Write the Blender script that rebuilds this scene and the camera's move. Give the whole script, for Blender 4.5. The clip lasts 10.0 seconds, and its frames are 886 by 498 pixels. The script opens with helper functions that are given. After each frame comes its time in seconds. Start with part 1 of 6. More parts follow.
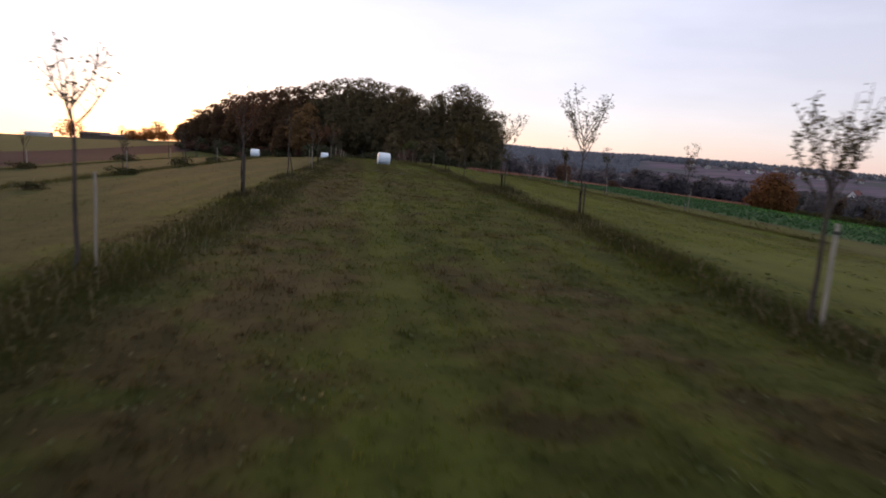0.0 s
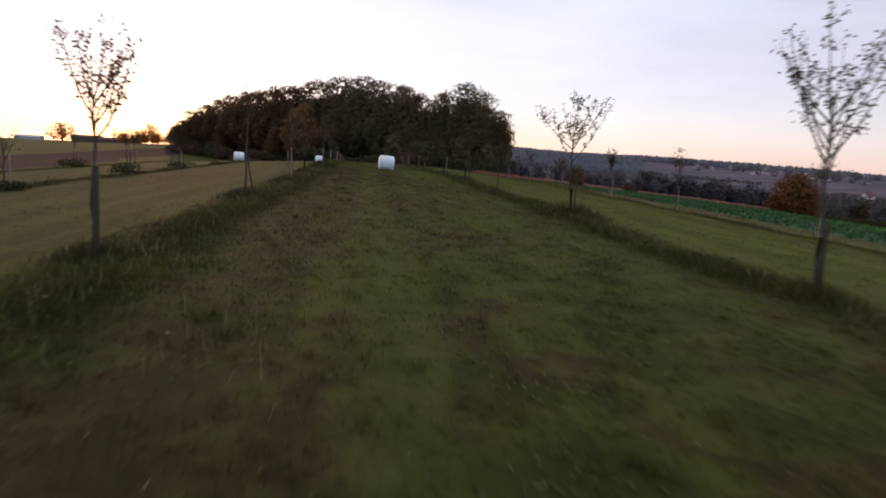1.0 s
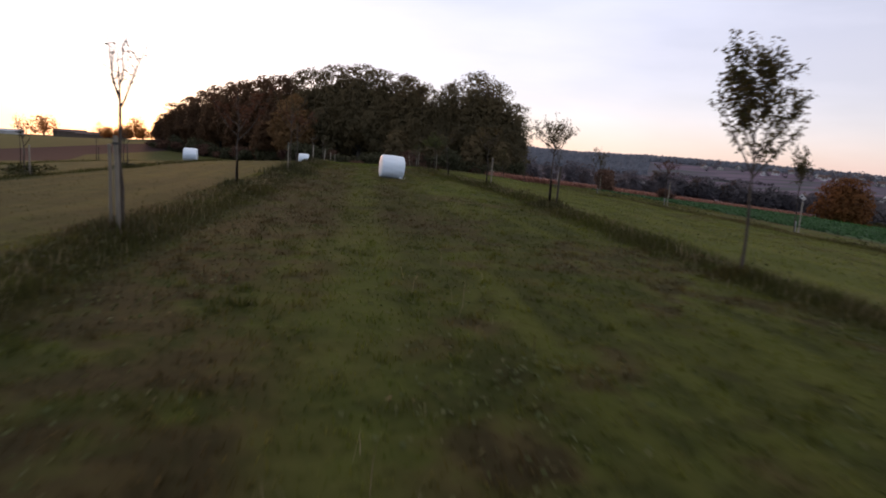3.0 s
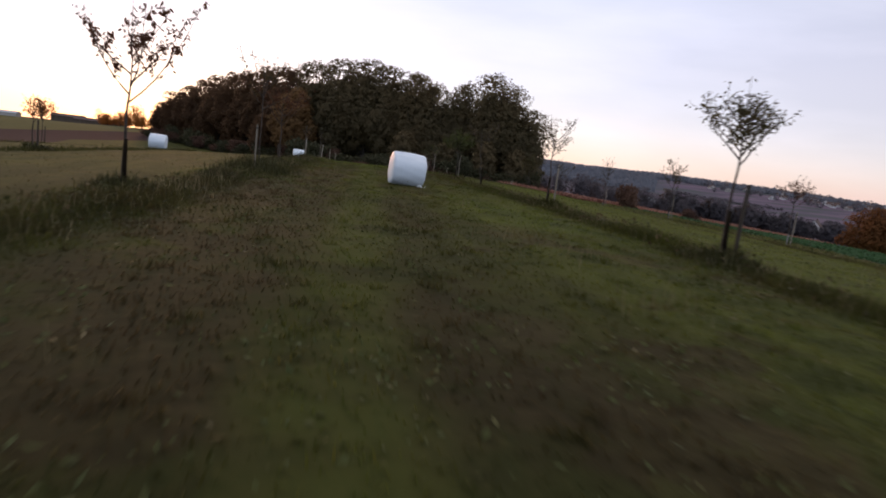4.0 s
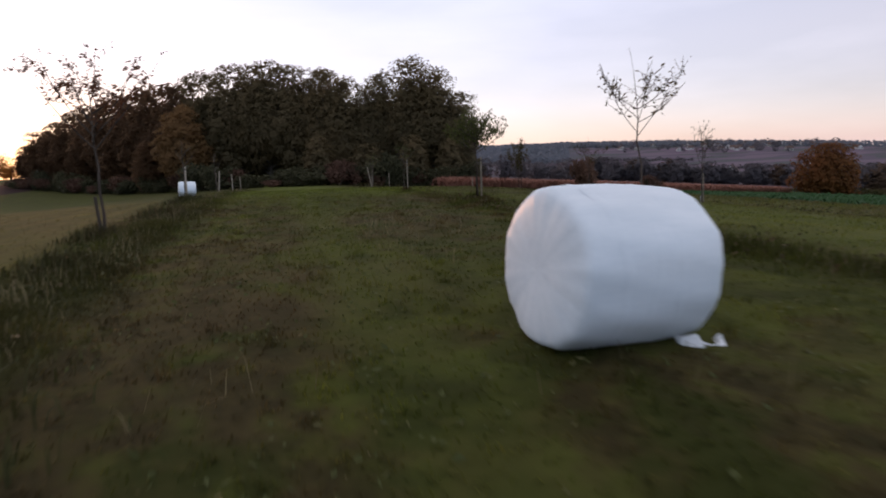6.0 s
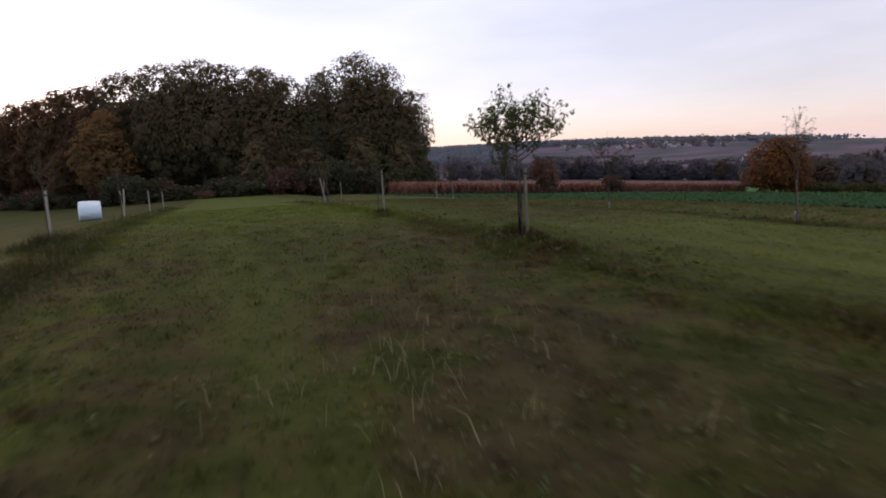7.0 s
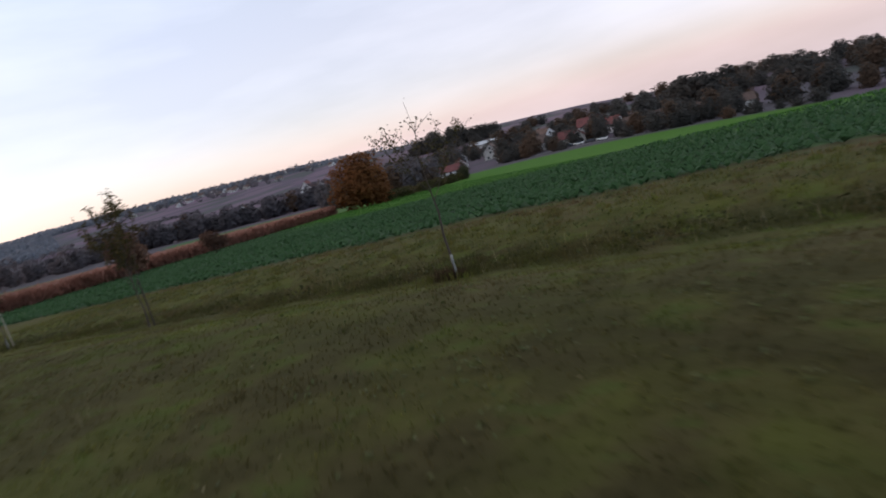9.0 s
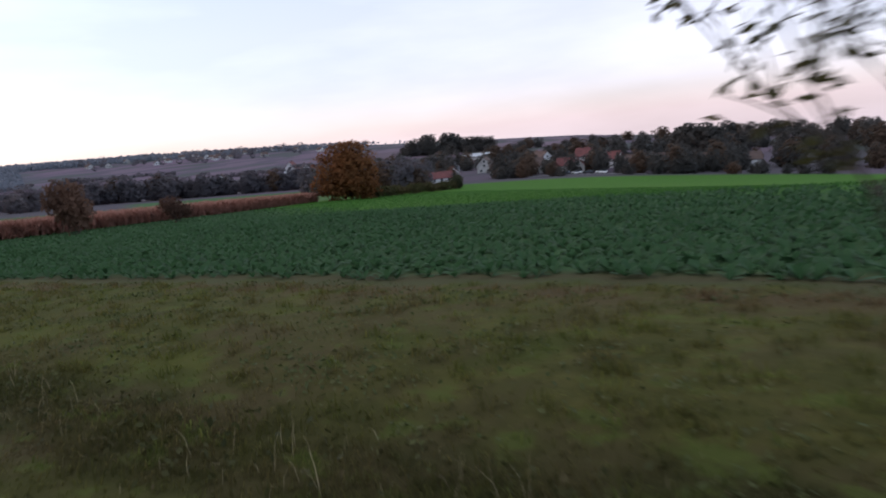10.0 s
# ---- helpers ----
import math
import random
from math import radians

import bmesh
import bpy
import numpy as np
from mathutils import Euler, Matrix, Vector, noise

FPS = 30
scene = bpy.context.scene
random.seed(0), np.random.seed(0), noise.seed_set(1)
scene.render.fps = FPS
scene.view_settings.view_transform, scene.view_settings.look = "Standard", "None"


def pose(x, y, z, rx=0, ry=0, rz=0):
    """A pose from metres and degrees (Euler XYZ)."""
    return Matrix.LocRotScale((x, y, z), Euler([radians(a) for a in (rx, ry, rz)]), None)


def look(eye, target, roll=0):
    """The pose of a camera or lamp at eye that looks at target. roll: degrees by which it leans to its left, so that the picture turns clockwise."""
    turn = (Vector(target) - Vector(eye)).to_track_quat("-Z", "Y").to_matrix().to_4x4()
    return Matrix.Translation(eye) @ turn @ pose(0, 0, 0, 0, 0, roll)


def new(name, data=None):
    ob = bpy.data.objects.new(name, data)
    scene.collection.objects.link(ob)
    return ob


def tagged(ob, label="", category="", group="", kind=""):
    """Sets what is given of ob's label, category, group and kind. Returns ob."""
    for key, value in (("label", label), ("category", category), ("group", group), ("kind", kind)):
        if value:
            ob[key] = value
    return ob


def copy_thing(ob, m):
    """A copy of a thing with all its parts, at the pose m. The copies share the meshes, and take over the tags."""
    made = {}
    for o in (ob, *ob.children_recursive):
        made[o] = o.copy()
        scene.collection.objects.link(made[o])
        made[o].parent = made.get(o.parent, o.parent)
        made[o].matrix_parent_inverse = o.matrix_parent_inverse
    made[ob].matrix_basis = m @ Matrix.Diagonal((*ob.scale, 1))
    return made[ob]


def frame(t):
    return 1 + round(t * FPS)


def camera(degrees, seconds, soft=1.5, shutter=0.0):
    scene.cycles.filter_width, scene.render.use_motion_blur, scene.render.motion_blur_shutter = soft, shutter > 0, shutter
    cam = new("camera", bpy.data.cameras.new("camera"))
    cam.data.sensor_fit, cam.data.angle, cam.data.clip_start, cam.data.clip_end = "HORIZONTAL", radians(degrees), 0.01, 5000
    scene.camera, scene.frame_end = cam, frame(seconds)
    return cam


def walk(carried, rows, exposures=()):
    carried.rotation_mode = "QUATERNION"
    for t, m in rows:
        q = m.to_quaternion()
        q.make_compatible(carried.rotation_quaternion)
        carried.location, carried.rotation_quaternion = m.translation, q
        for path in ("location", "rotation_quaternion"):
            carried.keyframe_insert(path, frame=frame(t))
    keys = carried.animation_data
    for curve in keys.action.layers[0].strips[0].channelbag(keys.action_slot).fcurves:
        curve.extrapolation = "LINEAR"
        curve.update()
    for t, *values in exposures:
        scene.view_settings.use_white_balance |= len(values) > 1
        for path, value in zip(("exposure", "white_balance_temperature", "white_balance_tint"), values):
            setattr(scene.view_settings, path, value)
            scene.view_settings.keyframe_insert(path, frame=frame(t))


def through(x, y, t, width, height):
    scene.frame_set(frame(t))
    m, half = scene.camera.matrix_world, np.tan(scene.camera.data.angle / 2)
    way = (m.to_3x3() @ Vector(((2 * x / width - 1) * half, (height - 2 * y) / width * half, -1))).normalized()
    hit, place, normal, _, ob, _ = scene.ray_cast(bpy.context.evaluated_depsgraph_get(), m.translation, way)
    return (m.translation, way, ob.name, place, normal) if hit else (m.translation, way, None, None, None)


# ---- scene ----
cam = camera(68.0, 10.0, soft=1.8, shutter=0.25)
PATH = [
    (0, (-1.877, -67.245, 1.969), (-1.630, -65.284, 1.669), 3.58),
    (0.5, (-1.799, -61.614, 1.916), (-1.553, -59.651, 1.620), 3.73),
    (1, (-1.812, -55.910, 1.884), (-1.565, -53.947, 1.590), 3.33),
    (1.5, (-1.759, -50.244, 1.796), (-1.513, -48.281, 1.503), 3.28),
    (2, (-1.663, -44.920, 1.809), (-1.417, -42.957, 1.517), 2.78),
    (2.5, (-1.485, -39.618, 1.708), (-1.236, -37.655, 1.417), 3.97),
    (2.7, (-1.499, -37.694, 1.801), (-1.247, -35.732, 1.501), 3.69),
    (3.8, (-1.354, -25.780, 1.356), (-1.104, -23.817, 1.067), 5.91),
    (4, (-1.421, -23.788, 1.314), (-1.169, -21.824, 1.033), 6.83),
    (4.5, (-1.701, -18.575, 1.211), (-1.463, -16.609, 0.929), 5.13),
    (5, (-1.914, -13.462, 1.294), (-1.636, -11.502, 1.013), 3.72),
    (5.2, (-1.975, -11.436, 1.388), (-1.670, -9.480, 1.107), 3.00),
    (6.3, (-2.45, -2.05, 1.63), (-1.895, -0.151, 1.342), -3.69),
    (6.5, (-2.27, -0.50, 1.73), (-1.664, 1.385, 1.443), -3.88),
    (7, (-1.717, 4.282, 1.747), (-1.076, 6.155, 1.459), -3.22),
    (7.5, (-0.760, 9.133, 1.687), (-0.055, 10.983, 1.402), -3.10),
    (8, (0.463, 13.348, 1.618), (1.504, 15.029, 1.319), -7.66),
    (8.3, (0.875, 15.560, 1.720), (2.159, 17.064, 1.421), -11.28),
    (8.5, (1.340, 17.083, 1.762), (2.761, 18.451, 1.429), -12.60),
    (9, (4.329, 21.562, 1.608), (5.932, 22.704, 1.253), -16.02),
    (9.5, (8.081, 25.353, 1.325), (9.795, 26.315, 0.958), -17.53),
    (9.8, (10.325, 27.484, 1.270), (12.030, 28.476, 0.935), -6.23),
    (10, (11.614, 28.643, 1.199), (13.264, 29.717, 0.847), -5.83),
]
walk(cam, [(t, look(eye, target, roll)) for t, eye, target, roll in PATH], exposures=[(0.0, 0.16, 6820, 19), (6.5, 0.17, 6820, 19), (8.0, 0.44, 6660, 16), (9.0, 0.35, 6580, 13), (10.0, 0.50, 6220, 14)])

# ---- world and light ----
SUN_AZ, SUN_EL = -15.5, 5.0          # degrees right of +y, above the horizon
world = bpy.data.worlds.new("world")
scene.world = world
world.use_nodes = True
wn = world.node_tree.nodes
wl = world.node_tree.links
wn.clear()
w_out = wn.new("ShaderNodeOutputWorld")
w_sky = wn.new("ShaderNodeTexSky")
w_sky.sky_type = "NISHITA"
w_sky.sun_disc = False
w_sky.sun_elevation = radians(SUN_EL)
w_sky.sun_rotation = radians(SUN_AZ)
w_sky.altitude, w_sky.air_density, w_sky.dust_density, w_sky.ozone_density = 300, 1.0, 0.3, 2.5
w_bg = wn.new("ShaderNodeBackground")
w_bg.inputs["Strength"].default_value = 0.10
w_haze = wn.new("ShaderNodeBackground")
w_haze.inputs["Strength"].default_value = 1.0
# thin high cloud: rose near the horizon, lilac to pale blue above, in faint veils
w_tc, w_sep, w_ramp = wn.new("ShaderNodeTexCoord"), wn.new("ShaderNodeSeparateXYZ"), wn.new("ShaderNodeValToRGB")
wl.new(w_tc.outputs["Generated"], w_sep.inputs[0])
wl.new(w_sep.outputs[2], w_ramp.inputs[0])
for k, (p, c) in enumerate([(0.0, (0.465, 0.405, 0.480)), (0.06, (0.485, 0.445, 0.505)), (0.15, (0.54, 0.505, 0.525)), (0.34, (0.50, 0.535, 0.555)), (0.7, (0.68, 0.64, 0.60))]):
    e = w_ramp.color_ramp.elements[k] if k < 2 else w_ramp.color_ramp.elements.new(p)
    e.position, e.color = p, (*c, 1)
w_map, w_veil, w_mr = wn.new("ShaderNodeMapping"), wn.new("ShaderNodeTexNoise"), wn.new("ShaderNodeMapRange")
w_map.inputs["Scale"].default_value = (1.0, 1.0, 4.5)
w_veil.inputs["Scale"].default_value, w_veil.inputs["Detail"].default_value = 2.2, 5.0
w_mr.inputs["From Min"].default_value, w_mr.inputs["From Max"].default_value = 0.35, 0.68
w_mr.inputs["To Min"].default_value, w_mr.inputs["To Max"].default_value = 0.86, 1.16
wl.new(w_tc.outputs["Generated"], w_map.inputs[0])
wl.new(w_map.outputs[0], w_veil.inputs["Vector"])
wl.new(w_veil.outputs[0], w_mr.inputs["Value"])
wl.new(w_mr.outputs[0], w_haze.inputs["Strength"])
# away from the sunset the sky turns a clear, deeper blue
w_back = wn.new("ShaderNodeMapRange")
w_back.interpolation_type = "SMOOTHSTEP"
w_back.inputs["From Min"].default_value, w_back.inputs["From Max"].default_value = 0.15, -0.75
wl.new(w_sep.outputs[1], w_back.inputs["Value"])
w_blue = wn.new("ShaderNodeMix")
w_blue.data_type, w_blue.blend_type = "RGBA", "MULTIPLY"
w_blue.inputs[7].default_value = (0.85, 1.0, 1.16, 1)
wl.new(w_back.outputs[0], w_blue.inputs["Factor"])
wl.new(w_ramp.outputs[0], w_blue.inputs[6])
wl.new(w_blue.outputs[2], w_haze.inputs["Color"])
w_add = wn.new("ShaderNodeAddShader")
w_tint = wn.new("ShaderNodeMix")
w_tint.data_type, w_tint.blend_type = "RGBA", "MULTIPLY"
w_tint.inputs["Factor"].default_value = 1.0
w_tint.inputs[7].default_value = (0.99, 0.955, 1.17, 1)
wl.new(w_sky.outputs[0], w_tint.inputs[6])
wl.new(w_tint.outputs[2], w_bg.inputs["Color"])
wl.new(w_bg.outputs[0], w_add.inputs[0])
wl.new(w_haze.outputs[0], w_add.inputs[1])
wl.new(w_add.outputs[0], w_out.inputs["Surface"])
sun_data = bpy.data.lights.new("sun", "SUN")
sun_data.energy, sun_data.angle, sun_data.color = 0.55, radians(3), (1.0, 0.50, 0.24)
sun = new("sun", sun_data)
sun.matrix_world = look((0, 0, 60), (-100 * math.sin(radians(SUN_AZ)), -100 * math.cos(radians(SUN_AZ)), 60 - 100 * math.tan(radians(SUN_EL))))


# ---- terrain ----
def soft_ramp(u, w):
    return w * np.logaddexp(0, np.asarray(u, float) / w)


RIDGE_AZ = [-180, -60, -27, -20, -14, 5, 12, 16, 19, 22, 25, 28, 34, 40, 45, 50, 55, 62, 68, 76, 90, 130, 180]
RIDGE_EL = [-2.1, -2.1, -1.5, -1.1, -0.9, 0.2, 0.55, 0.42, 0.33, 0.36, 0.38, 0.32, 0.20, -0.02, -0.22, -0.50, -0.80, -1.15, -1.45, -2.2, -3.2, -4.0, -1.6]


def ground_z(x, y):
    """Height of the land: a crest along the orchard, falling to the valley, and the far ridge."""
    x, y = np.asarray(x, float), np.asarray(y, float)
    z = 0.13 - 28 * np.tanh(0.1 * soft_ramp(x - 7.6, 3) / 28)
    z = z - 5.5 * np.tanh(0.045 * soft_ramp(y - 27, 6) / 5.5) / (1 + (x / 70) ** 2)
    z = z - 5 * np.tanh(0.07 * soft_ramp(-x - 7, 3) / 5)
    e = np.clip((x - 60) / 180, 0, 1)
    z = z - 0.06 * np.minimum(soft_ramp(110 - y, 10), 200) * e * e * (3 - 2 * e)
    z = z + 0.85 * np.exp(-((x - 47) / 17.0) ** 2) / (1 + np.exp(np.clip((y - 82) / 8.0, -50, 50)))
    z = z - 0.42 * np.exp(-((x - 14.3) / 2.2) ** 2) / (1 + np.exp(np.clip((12 - y) / 3.0, -50, 50)))
    w = np.clip((y - 80) / 160, 0, 1)
    z = z + 2.7 * np.exp(-((x + 105) / 45.0) ** 2) * w * w * (3 - 2 * w)
    far = np.hypot(x, y)
    s = np.clip((far - 350) / 650, 0, 1)
    s = s * s * (3 - 2 * s)
    el = np.tan(np.radians(np.interp(np.degrees(np.arctan2(x, y)), RIDGE_AZ, RIDGE_EL)))
    ridge = 1.5 + np.where(el > 0, np.minimum(far, 1000), far) * el - 0.006 * np.maximum(far - 1000, 0)
    return z * (1 - s) + s * ridge


def bumps(x, y):
    """Small unevenness of the turf."""
    return (0.018 * np.sin(1.9 * x + 0.7 * y) * np.sin(1.3 * y - 0.4 * x) + 0.012 * np.sin(4.1 * x - 2.3 * y + 1) * np.sin(3.7 * y + 1.1 * x)
            + 0.03 * np.sin(0.45 * x + 0.31 * y) * np.sin(0.38 * y + 2)) * np.exp(-(x / 60.0) ** 2)


def gz(x, y):
    return float(ground_z(x, y) + bumps(np.float64(x), np.float64(y)))

# ---- helpers for building ----
def link(name, bm, material, parent=None, label="", smooth=False):
    me = bpy.data.meshes.new(name)
    bm.to_mesh(me)
    bm.free()
    for m in material if isinstance(material, (list, tuple)) else [material]:
        me.materials.append(m)
    if smooth:
        me.polygons.foreach_set("use_smooth", [True] * len(me.polygons))
    ob = new(name, me)
    if parent is not None:
        ob.parent = parent
    return tagged(ob, label)


part = link


def mesh_from(name, verts, faces, material, parent=None, label="", smooth=False):
    me = bpy.data.meshes.new(name)
    me.from_pydata([tuple(v) for v in verts], [], [tuple(f) for f in faces])
    for m in material if isinstance(material, (list, tuple)) else [material]:
        me.materials.append(m)
    if smooth:
        me.polygons.foreach_set("use_smooth", [True] * len(me.polygons))
    me.update()
    ob = new(name, me)
    if parent is not None:
        ob.parent = parent
    return tagged(ob, label)


# ---- materials ----
def material(name):
    m = bpy.data.materials.new(name)
    m.use_nodes = True
    nt = m.node_tree
    return m, nt.nodes, nt.links, nt.nodes["Principled BSDF"]


def ramp(nodes, stops):
    r = nodes.new("ShaderNodeValToRGB")
    el = r.color_ramp.elements
    while len(el) < len(stops):
        el.new(0.5)
    for e, (p, c) in zip(el, stops):
        e.position, e.color = p, (*c, 1)
    return r


def noisy(name, stops, scale=4.0, fine=40.0, rough=0.85, bump=0.3, bump_dist=0.02, metal=0.0, random_amount=0.0, stretch=None, spec=0.25):
    """A surface whose colour wanders over two scales, with fine relief."""
    m, n, l, b = material(name)
    co = n.new("ShaderNodeTexCoord")
    src = co.outputs["Object"]
    if stretch:
        mp = n.new("ShaderNodeMapping")
        mp.inputs["Scale"].default_value = stretch
        l.new(src, mp.inputs[0])
        src = mp.outputs[0]
    a = n.new("ShaderNodeTexNoise")
    a.inputs["Scale"].default_value, a.inputs["Detail"].default_value = scale, 5
    f = n.new("ShaderNodeTexNoise")
    f.inputs["Scale"].default_value, f.inputs["Detail"].default_value = fine, 3
    l.new(src, a.inputs["Vector"])
    l.new(src, f.inputs["Vector"])
    mx = n.new("ShaderNodeMath")
    mx.operation = "MULTIPLY_ADD"
    l.new(f.outputs[0], mx.inputs[0])
    mx.inputs[1].default_value = 0.5
    ad = n.new("ShaderNodeMath")
    ad.operation = "MULTIPLY_ADD"
    l.new(a.outputs[0], ad.inputs[0])
    ad.inputs[1].default_value, ad.inputs[2].default_value = 1.3, -0.4
    l.new(ad.outputs[0], mx.inputs[2])
    last = mx
    if random_amount:
        oi = n.new("ShaderNodeObjectInfo")
        ra = n.new("ShaderNodeMath")
        ra.operation = "MULTIPLY_ADD"
        l.new(oi.outputs["Random"], ra.inputs[0])
        ra.inputs[1].default_value = random_amount
        l.new(mx.outputs[0], ra.inputs[2])
        sb = n.new("ShaderNodeMath")
        sb.operation = "SUBTRACT"
        l.new(ra.outputs[0], sb.inputs[0])
        sb.inputs[1].default_value = random_amount / 2
        last = sb
    r = ramp(n, stops)
    l.new(last.outputs[0], r.inputs[0])
    l.new(r.outputs[0], b.inputs["Base Color"])
    b.inputs["Roughness"].default_value, b.inputs["Metallic"].default_value = rough, metal
    b.inputs["Specular IOR Level"].default_value = spec
    if bump:
        bp = n.new("ShaderNodeBump")
        bp.inputs["Strength"].default_value, bp.inputs["Distance"].default_value = bump, bump_dist
        l.new(f.outputs[0], bp.inputs["Height"])
        l.new(bp.outputs[0], b.inputs["Normal"])
    return m

# ---- land surface: one colour plan shared by soil and grass ----
ROW_X = (-25.0, -15.0, -5.15, 4.4, 15.0)


def east_row(y):
    """The east row of trees swings out and in again along the strip."""
    a, b = np.clip((y + 62) / 18, 0, 1), np.clip((y + 6) / 15, 0, 1)
    return 3.75 + 1.0 * a * a * (3 - 2 * a) - 1.35 * b * b * (3 - 2 * b)


FIELD_X = 21.6


def land_colour(n, l):
    """Colour of turf and fields by place: mown strips, rank strips under the trees, dry patches, crops, far slopes."""
    geo = n.new("ShaderNodeNewGeometry")
    sep = n.new("ShaderNodeSeparateXYZ")
    l.new(geo.outputs["Position"], sep.inputs[0])
    X, Y = sep.outputs[0], sep.outputs[1]

    def put(sock, v):
        if isinstance(v, (int, float)):
            sock.default_value = v
        else:
            l.new(v, sock)

    def mt(op, a, b=0.0, c=0.0):
        k = n.new("ShaderNodeMath")
        k.operation = op
        put(k.inputs[0], a)
        put(k.inputs[1], b)
        put(k.inputs[2], c)
        return k.outputs[0]

    def step(v, lo, hi):
        k = n.new("ShaderNodeMapRange")
        k.interpolation_type = "SMOOTHSTEP"
        k.inputs["From Min"].default_value, k.inputs["From Max"].default_value = lo, hi
        put(k.inputs["Value"], v)
        return k.outputs[0]

    def noise_at(scale, detail=4.0, sx=1.0, sy=1.0, rough=0.55):
        mp = n.new("ShaderNodeMapping")
        mp.inputs["Scale"].default_value = (sx, sy, 1)
        l.new(geo.outputs["Position"], mp.inputs[0])
        k = n.new("ShaderNodeTexNoise")
        k.inputs["Scale"].default_value, k.inputs["Detail"].default_value, k.inputs["Roughness"].default_value = scale, detail, rough
        l.new(mp.outputs[0], k.inputs["Vector"])
        return k.outputs[0]

    def mix(f, a, b):
        k = n.new("ShaderNodeMix")
        k.data_type = "RGBA"
        put(k.inputs["Factor"], f)
        for s, v in ((k.inputs[6], a), (k.inputs[7], b)):
            if isinstance(v, tuple):
                s.default_value = (*v, 1)
            else:
                l.new(v, s)
        return k.outputs[2]

    big, mid, fine = noise_at(0.16, 3), noise_at(0.9, 4), noise_at(5.5, 5, 1.0, 1.0, 0.62)
    mot = noise_at(2.3, 4, 1.0, 0.7)
    streak = noise_at(1.0, 3, 1.1, 0.07)
    wob = noise_at(0.35, 3)
    # meadow
    c = mix(step(mid, 0.38, 0.62), (0.021, 0.025, 0.006), (0.040, 0.044, 0.009))
    c = mix(mt("MULTIPLY", step(streak, 0.50, 0.62), 0.7), c, (0.052, 0.057, 0.011))
    dry = mt("MULTIPLY", step(mt("ADD", mt("ADD", mt("MULTIPLY", big, 0.5), mt("MULTIPLY", mid, 0.5)), mt("ADD", mt("ADD", mt("MULTIPLY", mt("MULTIPLY", step(X, 0.2, -3.4), step(X, -6.6, -5.2)), 0.055), mt("MULTIPLY", mt("MULTIPLY", step(X, 4.8, 6.5), step(Y, 15.0, 22.0)), 0.085)), mt("MULTIPLY", step(mt("ADD", mt("ABSOLUTE", mt("SUBTRACT", X, 2.2)), mt("MULTIPLY", mt("ABSOLUTE", mt("SUBTRACT", Y, 12.5)), 0.45)), 3.2, 1.2), 0.06))), 0.50, 0.57), 0.9)
    c = mix(dry, c, mix(step(mot, 0.42, 0.58), (0.022, 0.015, 0.008), (0.041, 0.030, 0.013)))
    c = mix(mt("MULTIPLY", step(mot, 0.54, 0.66), 0.45), c, (0.050, 0.060, 0.012))
    c = mix(mt("MULTIPLY", step(mot, 0.44, 0.32), 0.55), c, (0.021, 0.019, 0.007))
    c = mix(mt("MULTIPLY", step(fine, 0.54, 0.74), 0.3), c, (0.076, 0.064, 0.023))
    c = mix(mt("MULTIPLY", step(fine, 0.46, 0.28), 0.15), c, (0.016, 0.016, 0.005))
    # worn brown grass beside the west row, and two bleached patches further on
    c = mix(mt("MULTIPLY", mt("MULTIPLY", step(X, -2.0, -3.2), step(X, -5.0, -4.2)), mt("MULTIPLY", mt("MULTIPLY", step(mid, 0.34, 0.56), step(Y, 6.0, 0.0)), 0.45)), c, (0.027, 0.020, 0.011))
    for px0, py0, wx, wy in ((-0.3, 9.8, 3.2, 4.6), (2.0, 18.5, 1.7, 3.6), (-2.8, -17.2, 1.9, 4.8), (1.2, -12.2, 0.9, 1.8), (-2.4, -58.6, 1.7, 3.2), (0.6, -59.2, 1.4, 3.6), (0.3, -34.4, 3.2, 3.4), (-2.4, -9.6, 3.0, 4.2), (-0.2, -19.6, 1.9, 1.9), (3.0, 19.8, 1.1, 2.4), (-2.2, 3.2, 2.0, 2.6), (1.0, 1.9, 0.8, 1.0), (7.2, 23.6, 2.4, 3.2), (5.6, 27.0, 1.7, 2.6)):
        inside = mt("MULTIPLY", step(mt("ABSOLUTE", mt("SUBTRACT", X, px0)), wx, wx * 0.4), step(mt("ABSOLUTE", mt("SUBTRACT", Y, py0)), wy, wy * 0.4))
        c = mix(mt("MULTIPLY", inside, mt("MULTIPLY", step(mt("ADD", mt("MULTIPLY", mid, 0.5), mt("MULTIPLY", mot, 0.5)), 0.40, 0.54), 0.75)), c, mix(step(mot, 0.42, 0.60), (0.029, 0.020, 0.011), (0.046, 0.033, 0.017)))
    # dead grass on the way to the bale, mixed towards a darker brown
    c = mix(mt("MULTIPLY", mt("MULTIPLY", step(mt("ADD", X, mt("MULTIPLY", wob, 2.4)), 3.0, 0.6), mt("MULTIPLY", step(Y, -25.0, -20.0), step(mt("ADD", Y, mt("MULTIPLY", mid, 3.0)), -3.0, -6.0))), mt("ADD", 0.3, mt("MULTIPLY", step(mot, 0.35, 0.6), 0.32))), c, (0.017, 0.013, 0.0075))
    # fresh green along the middle of the strip
    c = mix(mt("MULTIPLY", step(mt("ABSOLUTE", mt("ADD", X, mt("ADD", 1.0, mt("MULTIPLY", wob, 0.9)))), 0.75, 0.15), mt("MULTIPLY", step(mid, 0.30, 0.55), 0.55)), c, (0.050, 0.062, 0.012))
